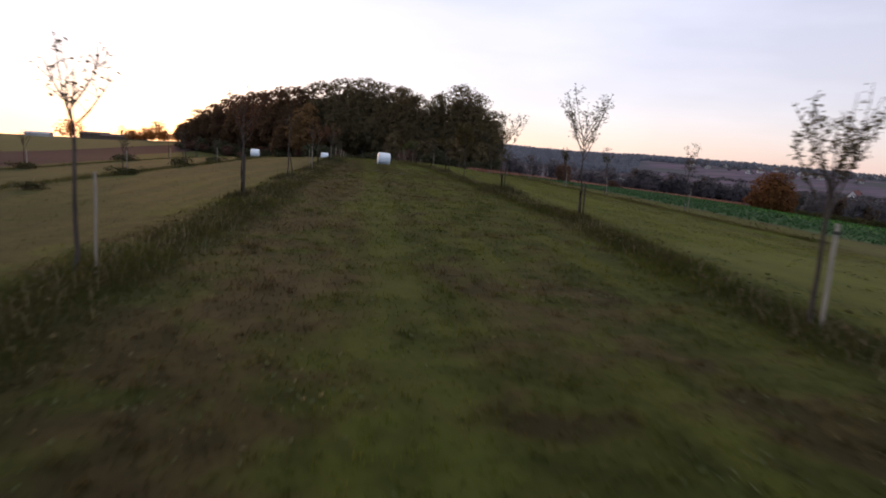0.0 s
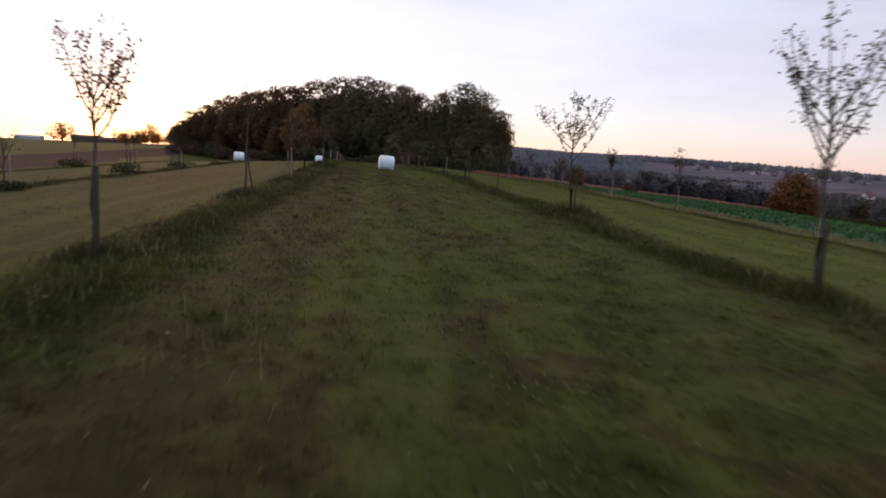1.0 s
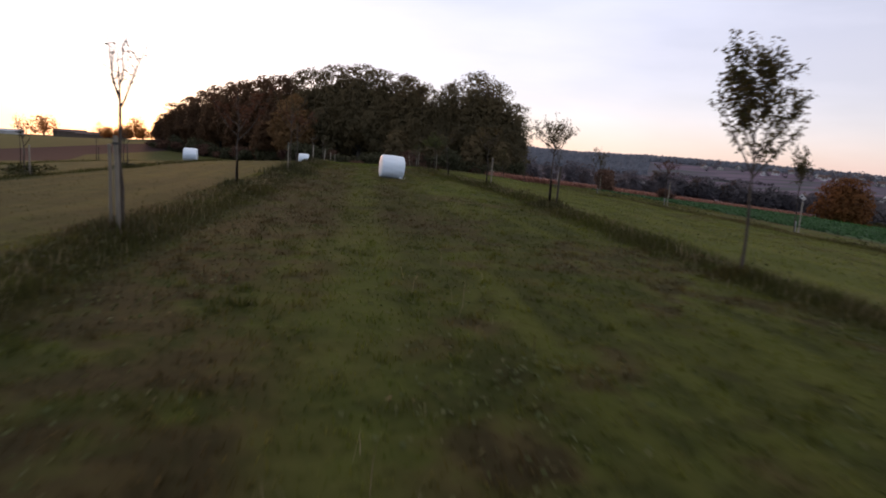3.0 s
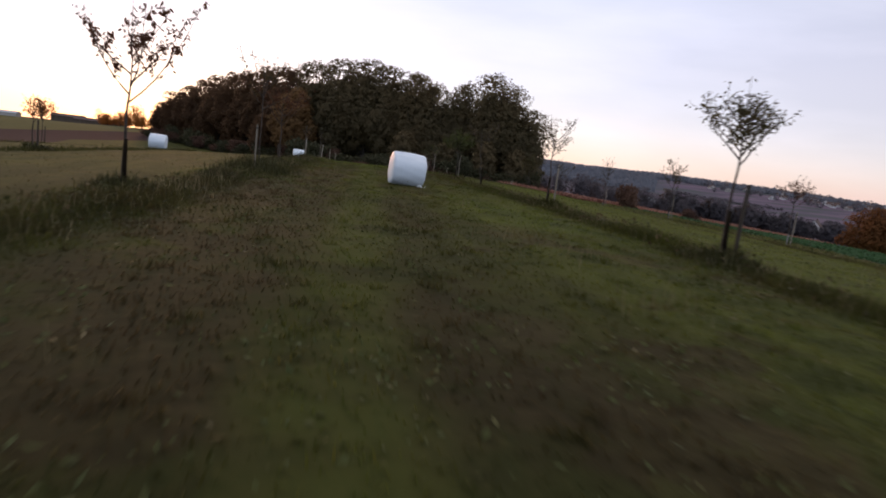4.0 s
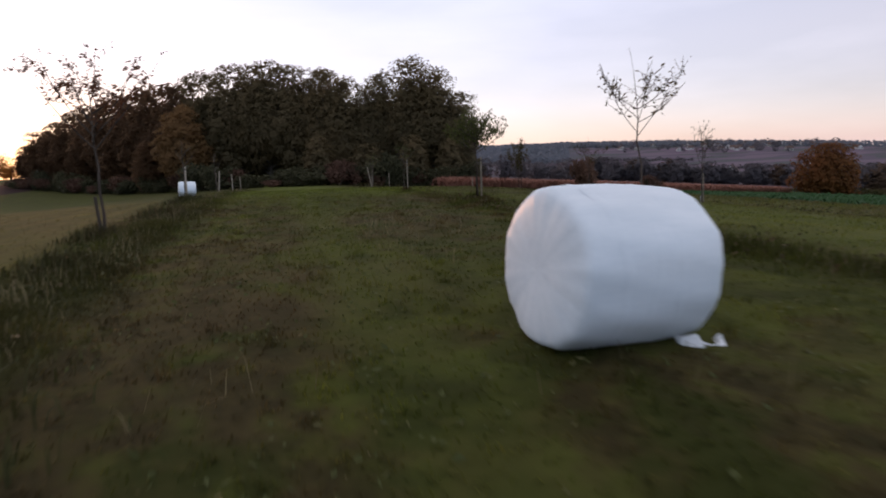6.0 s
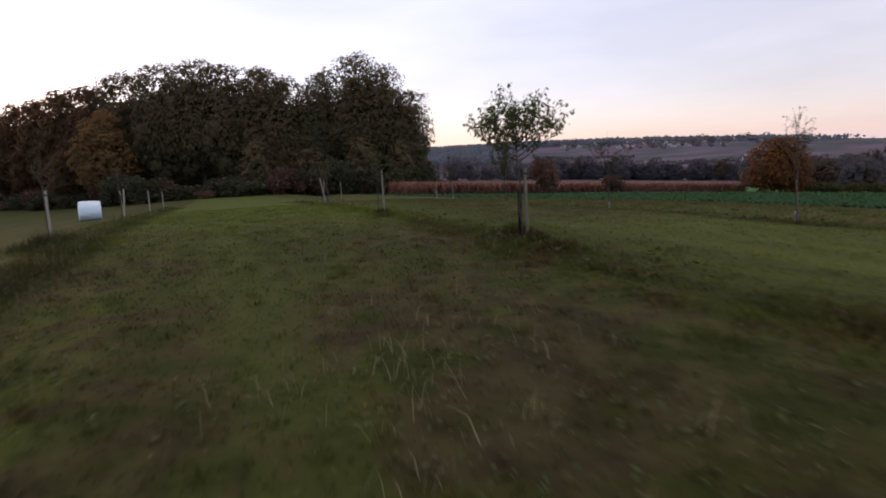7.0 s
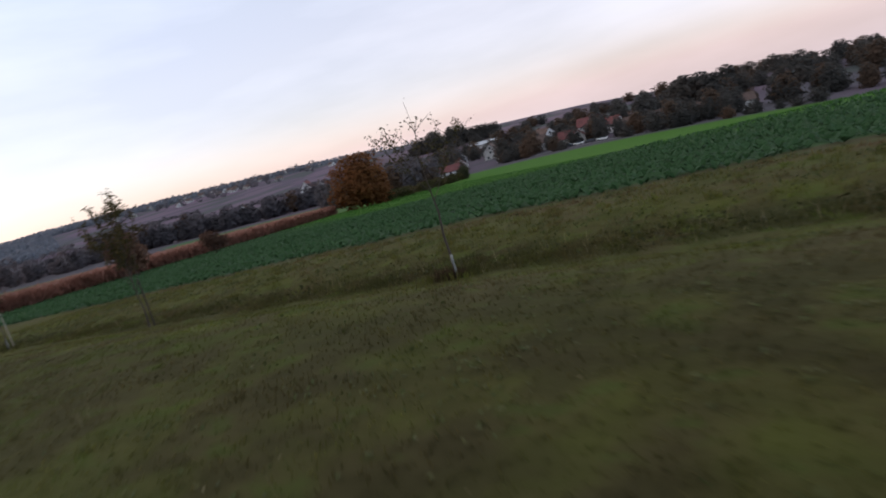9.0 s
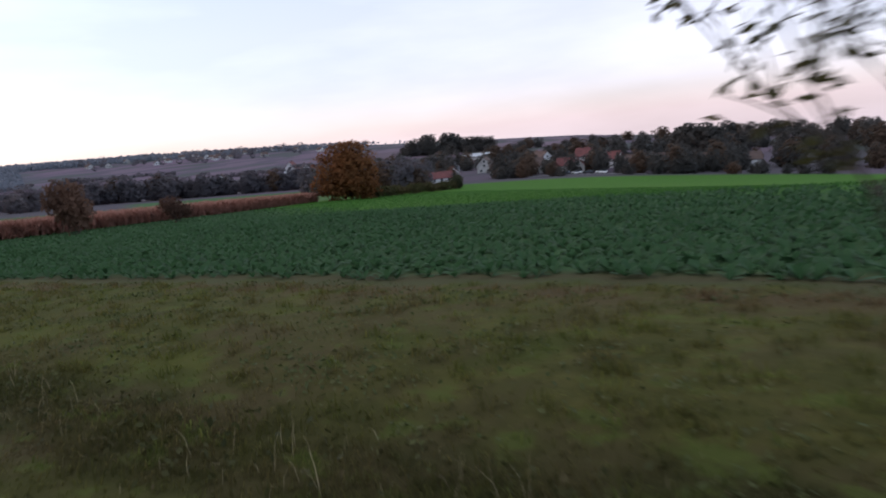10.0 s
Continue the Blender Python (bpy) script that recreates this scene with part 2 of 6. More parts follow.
    # greener side of the strip before the bale
    c = mix(mt("MULTIPLY", mt("MULTIPLY", mt("MULTIPLY", step(X, 0.2, 1.4), step(X, 4.2, 3.2)), mt("MULTIPLY", step(Y, -14.0, -10.0), step(Y, 1.0, -3.0))), mt("MULTIPLY", step(mid, 0.3, 0.55), 0.6)), c, (0.058, 0.069, 0.014))
    # brighter green grass towards the wood
    c = mix(mt("MULTIPLY", mt("MULTIPLY", step(Y, 16.0, 30.0), mt("MULTIPLY", step(X, -7.0, -5.0), step(X, 8.0, 5.0))), mt("MULTIPLY", step(mid, 0.25, 0.55), 0.85)), c, (0.066, 0.080, 0.016))
    # hay-coloured strip west of the row
    c = mix(mt("MULTIPLY", step(X, -5.9, -7.6), mt("MULTIPLY", step(X, -25.0, -23.0), mt("MULTIPLY", step(mid, 0.2, 0.6), 0.8))), c, mix(step(mt("ADD", mt("MULTIPLY", streak, 0.6), mt("MULTIPLY", mot, 0.4)), 0.42, 0.60), (0.029, 0.026, 0.011), (0.050, 0.042, 0.016)))
    c = mix(mt("MULTIPLY", step(X, 4.6, 6.4), mt("SUBTRACT", 0.74, mt("MULTIPLY", step(Y, 16.0, 24.0), 0.35))), c, mix(step(streak, 0.40, 0.62), (0.060, 0.068, 0.016), (0.076, 0.080, 0.020)))
    # bare brown and fresh green patches near the end of the strip
    north = mt("MULTIPLY", mt("MULTIPLY", step(X, 4.9, 6.4), step(X, 13.6, 12.0)), step(Y, 15.0, 22.0))
    c = mix(mt("MULTIPLY", north, mt("MULTIPLY", step(mt("ADD", mt("MULTIPLY", wob, 0.6), mt("MULTIPLY", mid, 0.4)), 0.45, 0.54), 0.66)), c, mix(step(mot, 0.42, 0.58), (0.034, 0.025, 0.013), (0.050, 0.038, 0.019)))
    c = mix(mt("MULTIPLY", north, mt("MULTIPLY", step(mot, 0.55, 0.67), 0.65)), c, (0.042, 0.060, 0.012))
    c = mix(mt("MULTIPLY", mt("MULTIPLY", step(X, 15.6, 17.0), step(mid, 0.3, 0.6)), 0.6), c, mix(step(mot, 0.44, 0.58), (0.046, 0.046, 0.014), (0.070, 0.062, 0.020)))
    c = mix(mt("MULTIPLY", mt("MULTIPLY", step(X, 3.6, 5.0), mt("MULTIPLY", step(X, 11.5, 9.5), step(Y, 17.0, 20.0))), mt("ADD", 0.16, mt("MULTIPLY", step(mid, 0.4, 0.6), 0.26))), c, (0.025, 0.021, 0.010))
    c = mix(mt("MULTIPLY", mt("MULTIPLY", mt("MULTIPLY", step(X, 7.6, 9.2), step(X, 13.2, 11.8)), mt("MULTIPLY", step(Y, 20.5, 22.5), step(Y, 29.0, 26.5))), mt("ADD", 0.15, mt("MULTIPLY", step(mid, 0.38, 0.58), 0.35))), c, (0.026, 0.025, 0.010))
    # rank strips under the trees
    xw = mt("ADD", X, mt("MULTIPLY", mt("SUBTRACT", wob, 0.5), 1.0))
    east = mt("ADD", 3.75, mt("SUBTRACT", step(Y, -62.0, -44.0), mt("MULTIPLY", step(Y, -6.0, 9.0), 1.35)))
    patchy = mt("ADD", 0.5, mt("MULTIPLY", step(noise_at(0.42, 3), 0.40, 0.56), 0.5))
    for rx, wide in zip(ROW_X, (1.0, 1.0, 1.2, 1.1, 1.25)):
        d = mt("ABSOLUTE", mt("SUBTRACT", xw, east if rx == 4.4 else rx))
        if rx == 4.4:
            d = mt("MULTIPLY", d, mt("ADD", 1.0, mt("MULTIPLY", step(Y, 1.0, 7.0), 1.3)))
        c = mix(mt("MULTIPLY", mt("MULTIPLY", step(d, wide, wide * 0.4), patchy), mt("SUBTRACT", 0.9, mt("MULTIPLY", step(Y, 1.0, 7.0), 0.45) if rx == 4.4 else mt("MULTIPLY", mt("MULTIPLY", step(Y, -21.0, -15.0), step(Y, -2.0, -4.5)), 0.5 if rx == -5.15 else 0.0))), c, (0.021, 0.022, 0.0075) if wide < 1.25 else (0.027, 0.026, 0.010))
    # bare earth round three of the trunks
    for px0, py0, rad in ((3.95, 15.9, 0.62), (14.2, 28.6, 0.4), (3.42, 25.1, 0.35)):
        dx, dy = mt("SUBTRACT", X, px0), mt("SUBTRACT", Y, py0)
        rr = mt("ADD", mt("SQRT", mt("ADD", mt("MULTIPLY", dx, dx), mt("MULTIPLY", dy, dy))), mt("MULTIPLY", mt("SUBTRACT", mot, 0.5), 0.9))
        c = mix(mt("MULTIPLY", step(rr, rad, rad * 0.6), 0.9), c, (0.026, 0.016, 0.011))
    # brown and fresh patches of the outer strip
    outer = mt("MULTIPLY", step(X, 9.5, 12.0), step(X, FIELD_X, FIELD_X - 1.0))
    c = mix(mt("MULTIPLY", outer, mt("MULTIPLY", step(mid, 0.48, 0.62), 0.55)), c, (0.046, 0.037, 0.017))
    c = mix(mt("MULTIPLY", outer, mt("MULTIPLY", step(mt("ADD", mt("MULTIPLY", wob, 0.7), mt("MULTIPLY", mot, 0.3)), 0.50, 0.57), 0.5)), c, (0.056, 0.041, 0.022))
    c = mix(mt("MULTIPLY", outer, mt("MULTIPLY", step(mot, 0.54, 0.66), 0.6)), c, (0.050, 0.066, 0.015))
    # ploughed strip in the west
    lim = mt("MAXIMUM", mt("SUBTRACT", -29.0, mt("MULTIPLY", mt("MAXIMUM", mt("SUBTRACT", Y, 13.0), 0.0), 0.32)), -67.0)
    ploughed = mt("MULTIPLY", step(mt("SUBTRACT", X, lim), 0.6, -0.6), step(X, -87.5, -85.5))
    c = mix(ploughed, c, mix(step(fine, 0.4, 0.6), (0.021, 0.010, 0.012), (0.031, 0.015, 0.017)))
    c = mix(step(X, -85.5, -87.5), c, mix(step(streak, 0.4, 0.6), (0.046, 0.046, 0.017), (0.058, 0.054, 0.020)))
    # beet field and the young green crop behind it
    field = step(mt("ADD", X, mt("MULTIPLY", mt("SUBTRACT", mid, 0.5), 2.2)), FIELD_X - 0.5, FIELD_X + 0.5)
    c = mix(mt("MULTIPLY", mt("MULTIPLY", step(X, FIELD_X - 2.4, FIELD_X - 0.6), step(mid, 0.42, 0.56)), 0.7), c, (0.062, 0.038, 0.024))
    edge = mt("SUBTRACT", X, mt("MULTIPLY", Y, 0.62))
    beet = mix(step(mid, 0.4, 0.65), (0.028, 0.066, 0.027), (0.036, 0.080, 0.032))
    young = mix(step(mid, 0.4, 0.65), (0.026, 0.094, 0.011), (0.038, 0.118, 0.014))
    c = mix(field, c, mix(mt("MULTIPLY", step(edge, 12.0, 30.0), step(X, 30.0, 43.0)), beet, young))
    c = mix(mt("MULTIPLY", mt("MULTIPLY", field, step(X, FIELD_X + 1.7, FIELD_X + 0.5)), 0.8), c, (0.050, 0.031, 0.020))
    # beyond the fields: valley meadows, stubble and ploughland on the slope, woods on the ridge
    # distance haze is painted into these colours as lilac and blue-grey
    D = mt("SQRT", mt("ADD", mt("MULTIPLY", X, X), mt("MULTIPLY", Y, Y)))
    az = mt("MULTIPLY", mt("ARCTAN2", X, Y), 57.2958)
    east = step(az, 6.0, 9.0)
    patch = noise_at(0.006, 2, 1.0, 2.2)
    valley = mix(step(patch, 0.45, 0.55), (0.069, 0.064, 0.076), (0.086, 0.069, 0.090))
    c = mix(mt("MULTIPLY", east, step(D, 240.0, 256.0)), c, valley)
    # green field on the valley floor beyond the maize
    c = mix(mt("MULTIPLY", mt("MULTIPLY", step(D, 185.0, 192.0), step(D, 318.0, 310.0)), mt("MULTIPLY", step(az, 30.0, 32.0), step(az, 45.5, 44.0))), c, (0.048, 0.103, 0.040))
    # ploughland and stubble halfway up, hedged pasture towards the crest, village hill, all haze-tinted
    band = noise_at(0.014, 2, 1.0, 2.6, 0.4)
    hazed_stubble = mix(step(patch, 0.40, 0.56), (0.128, 0.090, 0.126), (0.092, 0.076, 0.101))
    c = mix(mt("MULTIPLY", mt("MULTIPLY", step(D, 560.0, 600.0), step(D, 850.0, 820.0)), mt("MULTIPLY", step(az, 22.0, 25.0), step(az, 50.0, 46.0))), c, hazed_stubble)
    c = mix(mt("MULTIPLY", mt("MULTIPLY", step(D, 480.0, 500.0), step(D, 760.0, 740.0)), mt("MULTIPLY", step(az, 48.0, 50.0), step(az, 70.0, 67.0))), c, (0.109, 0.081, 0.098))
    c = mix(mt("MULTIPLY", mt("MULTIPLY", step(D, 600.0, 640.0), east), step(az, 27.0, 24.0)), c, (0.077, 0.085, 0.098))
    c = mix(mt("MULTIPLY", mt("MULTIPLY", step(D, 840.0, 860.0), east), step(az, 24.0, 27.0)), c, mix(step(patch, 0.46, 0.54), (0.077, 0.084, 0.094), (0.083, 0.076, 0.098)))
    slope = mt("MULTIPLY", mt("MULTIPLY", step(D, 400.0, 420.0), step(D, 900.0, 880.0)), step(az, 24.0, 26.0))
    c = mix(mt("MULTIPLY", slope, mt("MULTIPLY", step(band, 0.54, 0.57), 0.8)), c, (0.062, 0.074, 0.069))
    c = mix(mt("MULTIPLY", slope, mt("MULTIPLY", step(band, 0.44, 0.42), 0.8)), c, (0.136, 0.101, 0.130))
    # only turf has a grassy sheen, bare soil and the far fields have little
    bare = mt("MAXIMUM", ploughed, mt("MULTIPLY", east, step(D, 240.0, 256.0)))
    return c, fine, mid, mt("SUBTRACT", 1.0, mt("MULTIPLY", bare, 0.85))


def land_material(name, rough=0.95, bump=0.0, brighten=None, translucent=0.0, sheen=0.09):
    m, n, l, b = material(name)
    c, fine, mid, grassy = land_colour(n, l)
    if brighten:
        k = n.new("ShaderNodeMix")
        k.data_type, k.blend_type = "RGBA", "MULTIPLY"
        k.inputs["Factor"].default_value = 1.0
        l.new(c, k.inputs[6])
        r = n.new("ShaderNodeNewGeometry")
        rr = ramp(n, brighten)
        l.new(r.outputs["Random Per Island"], rr.inputs[0])
        l.new(rr.outputs[0], k.inputs[7])
        c = k.outputs[2]
    l.new(c, b.inputs["Base Color"])
    b.inputs["Roughness"].default_value = rough
    b.inputs["Specular IOR Level"].default_value = 0.04
    sw = n.new("ShaderNodeMath")
    sw.operation = "MULTIPLY"
    l.new(grassy, sw.inputs[0])
    sw.inputs[1].default_value = sheen
    l.new(sw.outputs[0], b.inputs["Sheen Weight"])
    b.inputs["Sheen Roughness"].default_value = 0.4
    b.inputs["Sheen Tint"].default_value = (0.40, 0.42, 0.12, 1)
    if translucent:
        t = n.new("ShaderNodeBsdfTranslucent")
        l.new(c, t.inputs["Color"])
        mx = n.new("ShaderNodeMixShader")
        mx.inputs[0].default_value = translucent
        l.new(b.outputs[0], mx.inputs[1])
        l.new(t.outputs[0], mx.inputs[2])
        l.new(mx.outputs[0], n["Material Output"].inputs["Surface"])
    if bump:
        bp = n.new("ShaderNodeBump")
        bp.inputs["Strength"].default_value, bp.inputs["Distance"].default_value = bump, 0.06
        l.new(fine, bp.inputs["Height"])
        l.new(bp.outputs[0], b.inputs["Normal"])
    return m


def leafy(name, stops, through=0.35, scale=0.8, rough=0.6, vary=0.45):
    """Leaves: colour by leaf and by tree, some light coming through."""
    m, n, l, b = material(name)
    geo, oi, tc = n.new("ShaderNodeNewGeometry"), n.new("ShaderNodeObjectInfo"), n.new("ShaderNodeTexCoord")
    ns = n.new("ShaderNodeTexNoise")
    ns.inputs["Scale"].default_value = scale
    l.new(tc.outputs["Object"], ns.inputs["Vector"])
    a = n.new("ShaderNodeMath")
    a.operation = "MULTIPLY_ADD"
    l.new(geo.outputs["Random Per Island"], a.inputs[0])
    a.inputs[1].default_value, a.inputs[2].default_value = vary, -0.15 + (0.45 - vary) / 2
    a2 = n.new("ShaderNodeMath")
    a2.operation = "MULTIPLY_ADD"
    l.new(oi.outputs["Random"], a2.inputs[0])
    a2.inputs[1].default_value = 0.35
    l.new(a.outputs[0], a2.inputs[2])
    a3 = n.new("ShaderNodeMath")
    a3.operation = "MULTIPLY_ADD"
    l.new(ns.outputs[0], a3.inputs[0])
    a3.inputs[1].default_value = 0.6
    l.new(a2.outputs[0], a3.inputs[2])
    r = ramp(n, stops)
    l.new(a3.outputs[0], r.inputs[0])
    l.new(r.outputs[0], b.inputs["Base Color"])
    b.inputs["Roughness"].default_value, b.inputs["Specular IOR Level"].default_value = rough, 0.1
    b.inputs["Sheen Weight"].default_value, b.inputs["Sheen Roughness"].default_value = 0.15, 0.5
    l.new(r.outputs[0], b.inputs["Sheen Tint"])
    t = n.new("ShaderNodeBsdfTranslucent")
    l.new(r.outputs[0], t.inputs["Color"])
    mx = n.new("ShaderNodeMixShader")
    mx.inputs[0].default_value = through
    l.new(b.outputs[0], mx.inputs[1])
    l.new(t.outputs[0], mx.inputs[2])
    l.new(mx.outputs[0], n["Material Output"].inputs["Surface"])
    return m


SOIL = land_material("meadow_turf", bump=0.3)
BLADE = land_material("grass_blade", rough=0.7, brighten=[(0.0, (1.9, 2.0, 1.9)), (0.5, (2.2, 2.3, 2.1)), (0.85, (2.5, 2.45, 2.3)), (1.0, (2.9, 2.7, 2.5))], translucent=0.65, sheen=0.12)
STRAW = leafy("dry_straw", [(0.2, (0.10, 0.08, 0.04)), (0.8, (0.24, 0.20, 0.11))], 0.2)
WEED = leafy("weed_leaf", [(0.1, (0.028, 0.031, 0.011)), (0.5, (0.050, 0.051, 0.017)), (0.9, (0.087, 0.060, 0.029))], 0.2)
CLOVER = leafy("clover_leaf", [(0.1, (0.050, 0.062, 0.022)), (0.5, (0.075, 0.086, 0.030)), (0.9, (0.115, 0.098, 0.044))], 0.3)
BEET = leafy("beet_leaf", [(0.1, (0.033, 0.080, 0.032)), (0.5, (0.045, 0.099, 0.039)), (0.9, (0.065, 0.121, 0.052))], 0.45, vary=0.4)
YOUNG = leafy("young_crop_leaf", [(0.1, (0.028, 0.090, 0.014)), (0.5, (0.040, 0.115, 0.018)), (0.9, (0.060, 0.140, 0.024))], 0.4)
MAIZE = leafy("maize_leaf", [(0.1, (0.187, 0.091, 0.069)), (0.5, (0.277, 0.134, 0.100)), (0.9, (0.353, 0.180, 0.135))], 0.45, vary=0.25)
BARK = noisy("young_bark", [(0.15, (0.030, 0.024, 0.019)), (0.55, (0.065, 0.050, 0.040)), (0.9, (0.12, 0.10, 0.08))], 5, 40, stretch=(1, 1, 0.3))
OAK_BARK = noisy("old_bark", [(0.15, (0.020, 0.017, 0.013)), (0.6, (0.05, 0.042, 0.033)), (0.9, (0.085, 0.075, 0.06))], 1.2, 9, bump_dist=0.05, stretch=(1, 1, 0.25))
STAKE = noisy("weathered_stake", [(0.1, (0.13, 0.11, 0.082)), (0.5, (0.25, 0.215, 0.168)), (0.9, (0.36, 0.32, 0.26))], 3, 30, stretch=(1, 1, 0.15), random_amount=0.5)
DARK_STAKE = noisy("dark_stake", [(0.1, (0.025, 0.020, 0.015)), (0.5, (0.05, 0.04, 0.03)), (0.9, (0.09, 0.075, 0.06))], 3, 30, stretch=(1, 1, 0.15))
GUARD = noisy("dark_trunk_guard", [(0.2, (0.008, 0.006, 0.004)), (0.8, (0.019, 0.014, 0.009))], 4, 60, rough=1.0, spec=0.03)
WHITE_GUARD = noisy("pale_trunk_guard", [(0.2, (0.15, 0.15, 0.14)), (0.8, (0.26, 0.26, 0.245))], 4, 30, rough=0.5)
TIE = noisy("tree_tie", [(0.2, (0.03, 0.03, 0.028)), (0.8, (0.07, 0.065, 0.055))], 6, 40)
# white film, its base tinted blue to stand for cool skylight
FILM = noisy("skylit_white_film", [(0.15, (0.60, 0.68, 0.745)), (0.55, (0.67, 0.745, 0.80)), (0.9, (0.75, 0.81, 0.86))], 1.6, 14, rough=0.4, bump=0.12, bump_dist=0.008, stretch=(0.4, 1.6, 1.6))
FILM_LOOSE = noisy("loose_film", [(0.2, (0.72, 0.74, 0.76)), (0.8, (0.84, 0.85, 0.86))], 5, 30, rough=0.3)
APPLE_LEAF = leafy("orchard_leaf", [(0.05, (0.024, 0.026, 0.010)), (0.5, (0.055, 0.051, 0.016)), (0.95, (0.115, 0.069, 0.022))], 0.35)
GREEN_LEAF = leafy("pear_leaf", [(0.05, (0.040, 0.052, 0.014)), (0.5, (0.074, 0.092, 0.024)), (0.95, (0.135, 0.125, 0.036))], 0.45)
RED_LEAF = leafy("cherry_leaf", [(0.05, (0.050, 0.022, 0.014)), (0.5, (0.095, 0.040, 0.022)), (0.95, (0.15, 0.070, 0.032))], 0.4)
WOOD_LEAF = leafy("oak_leaf", [(0.05, (0.099, 0.084, 0.047)), (0.4, (0.130, 0.109, 0.061)), (0.75, (0.164, 0.125, 0.066)), (1.0, (0.212, 0.139, 0.073))], 0.6, 0.12, vary=0.08)
# autumn brown, reddened and brightened to carry the sunset glow
BROWN_LEAF = leafy("warmed_turning_leaf", [(0.05, (0.109, 0.069, 0.044)), (0.5, (0.159, 0.097, 0.057)), (1.0, (0.209, 0.123, 0.067))], 0.78, 0.15, vary=0.15)
ORANGE_LEAF = leafy("orange_leaf", [(0.05, (0.096, 0.055, 0.024)), (0.4, (0.143, 0.066, 0.025)), (0.75, (0.191, 0.076, 0.027)), (1.0, (0.236, 0.103, 0.032))], 0.5, 0.16, vary=0.25)
GOLD_LEAF = leafy("golden_brown_leaf", [(0.05, (0.174, 0.103, 0.048)), (0.5, (0.242, 0.143, 0.063)), (1.0, (0.310, 0.181, 0.076))], 0.6, 0.15, vary=0.15)
THORN_LEAF = leafy("thorn_leaf", [(0.05, (0.066, 0.037, 0.029)), (0.5, (0.099, 0.056, 0.040)), (1.0, (0.139, 0.079, 0.052))], 0.4, 0.15, vary=0.15)
# sunset backlight on the hedgerow, painted in as bright orange leaf colour
GLOW_HEDGE_LEAF = leafy("glow_hedge_leaf", [(0.05, (0.30, 0.13, 0.04)), (0.5, (0.44, 0.19, 0.055)), (1.0, (0.55, 0.26, 0.07))], 0.85, 0.15, vary=0.2)
# leaf green turned greyish, village haze mixed into the base colour
HAZED_GARDEN_LEAF = leafy("hazed_garden_leaf", [(0.05, (0.071, 0.071, 0.067)), (0.5, (0.089, 0.087, 0.081)), (1.0, (0.116, 0.102, 0.086))], 0.6, 0.15, vary=0.15)
# lighter, bluer copy of the garden leaf: distance haze painted into its colour
HAZED_VALE_LEAF = leafy("hazed_valley_leaf", [(0.05, (0.100, 0.095, 0.109)), (0.5, (0.125, 0.117, 0.130)), (1.0, (0.163, 0.138, 0.140))], 0.6, 0.15, vary=0.15)
RUSSET_LEAF = leafy("russet_leaf", [(0.05, (0.089, 0.067, 0.051)), (0.5, (0.119, 0.084, 0.061)), (1.0, (0.153, 0.095, 0.064))], 0.6, 0.15, vary=0.15)
# ridge leaves paled and blued, aerial haze put into the base colour
HAZED_FAR_LEAF = leafy("hazed_far_leaf", [(0.05, (0.135, 0.152, 0.185)), (0.5, (0.161, 0.179, 0.210)), (1.0, (0.191, 0.197, 0.215))], 0.6, 0.05, vary=0.15)
SHRUB_LEAF = leafy("shrub_leaf", [(0.05, (0.035, 0.038, 0.022)), (0.5, (0.057, 0.058, 0.031)), (1.0, (0.086, 0.076, 0.039))], 0.32, 0.2, vary=0.15)

# ---- ground ----
gu = np.linspace(-1, 1, 361)
GX, GY = np.meshgrid(3 + 22 * np.sinh(gu * 5.3), -12 + 26 * np.sinh(gu * 5.2))
GZ = ground_z(GX, GY) + bumps(GX, GY)
gi = np.arange(GX.size).reshape(GX.shape)
gf = np.stack([gi[:-1, :-1], gi[:-1, 1:], gi[1:, 1:], gi[1:, :-1]], -1).reshape(-1, 4)
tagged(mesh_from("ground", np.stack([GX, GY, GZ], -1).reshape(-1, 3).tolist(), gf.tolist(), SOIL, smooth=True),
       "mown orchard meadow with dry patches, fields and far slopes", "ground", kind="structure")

# ---- plants ----
def tube(verts, faces, pts, radii, sides=6):
    """Adds a tapered tube along pts to the lists."""
    base = len(verts)
    pts = [Vector(p) for p in pts]
    for i, p in enumerate(pts):
        d = (pts[min(i + 1, len(pts) - 1)] - pts[max(i - 1, 0)]).normalized()
        a = d.orthogonal().normalized()
        b = d.cross(a)
        for s in range(sides):
            w = 2 * math.pi * s / sides
            verts.append(p + (a * math.cos(w) + b * math.sin(w)) * radii[i])
    for i in range(len(pts) - 1):
        for s in range(sides):
            q = base + i * sides
            faces.append((q + s, q + (s + 1) % sides, q + sides + (s + 1) % sides, q + sides + s))
    faces.append(tuple(base + (len(pts) - 1) * sides + s for s in range(sides)))


def wander(rng, start, way, length, steps, bend, lift):
    """A crooked line of points from start."""
    p, d, out = Vector(start), Vector(way).normalized(), [Vector(start)]
    for _ in range(steps):
        d = (d + Vector((rng.uniform(-bend, bend), rng.uniform(-bend, bend), rng.uniform(-bend, bend) + lift))).normalized()
        p = p + d * (length / steps)
        out.append(p.copy())
    return out


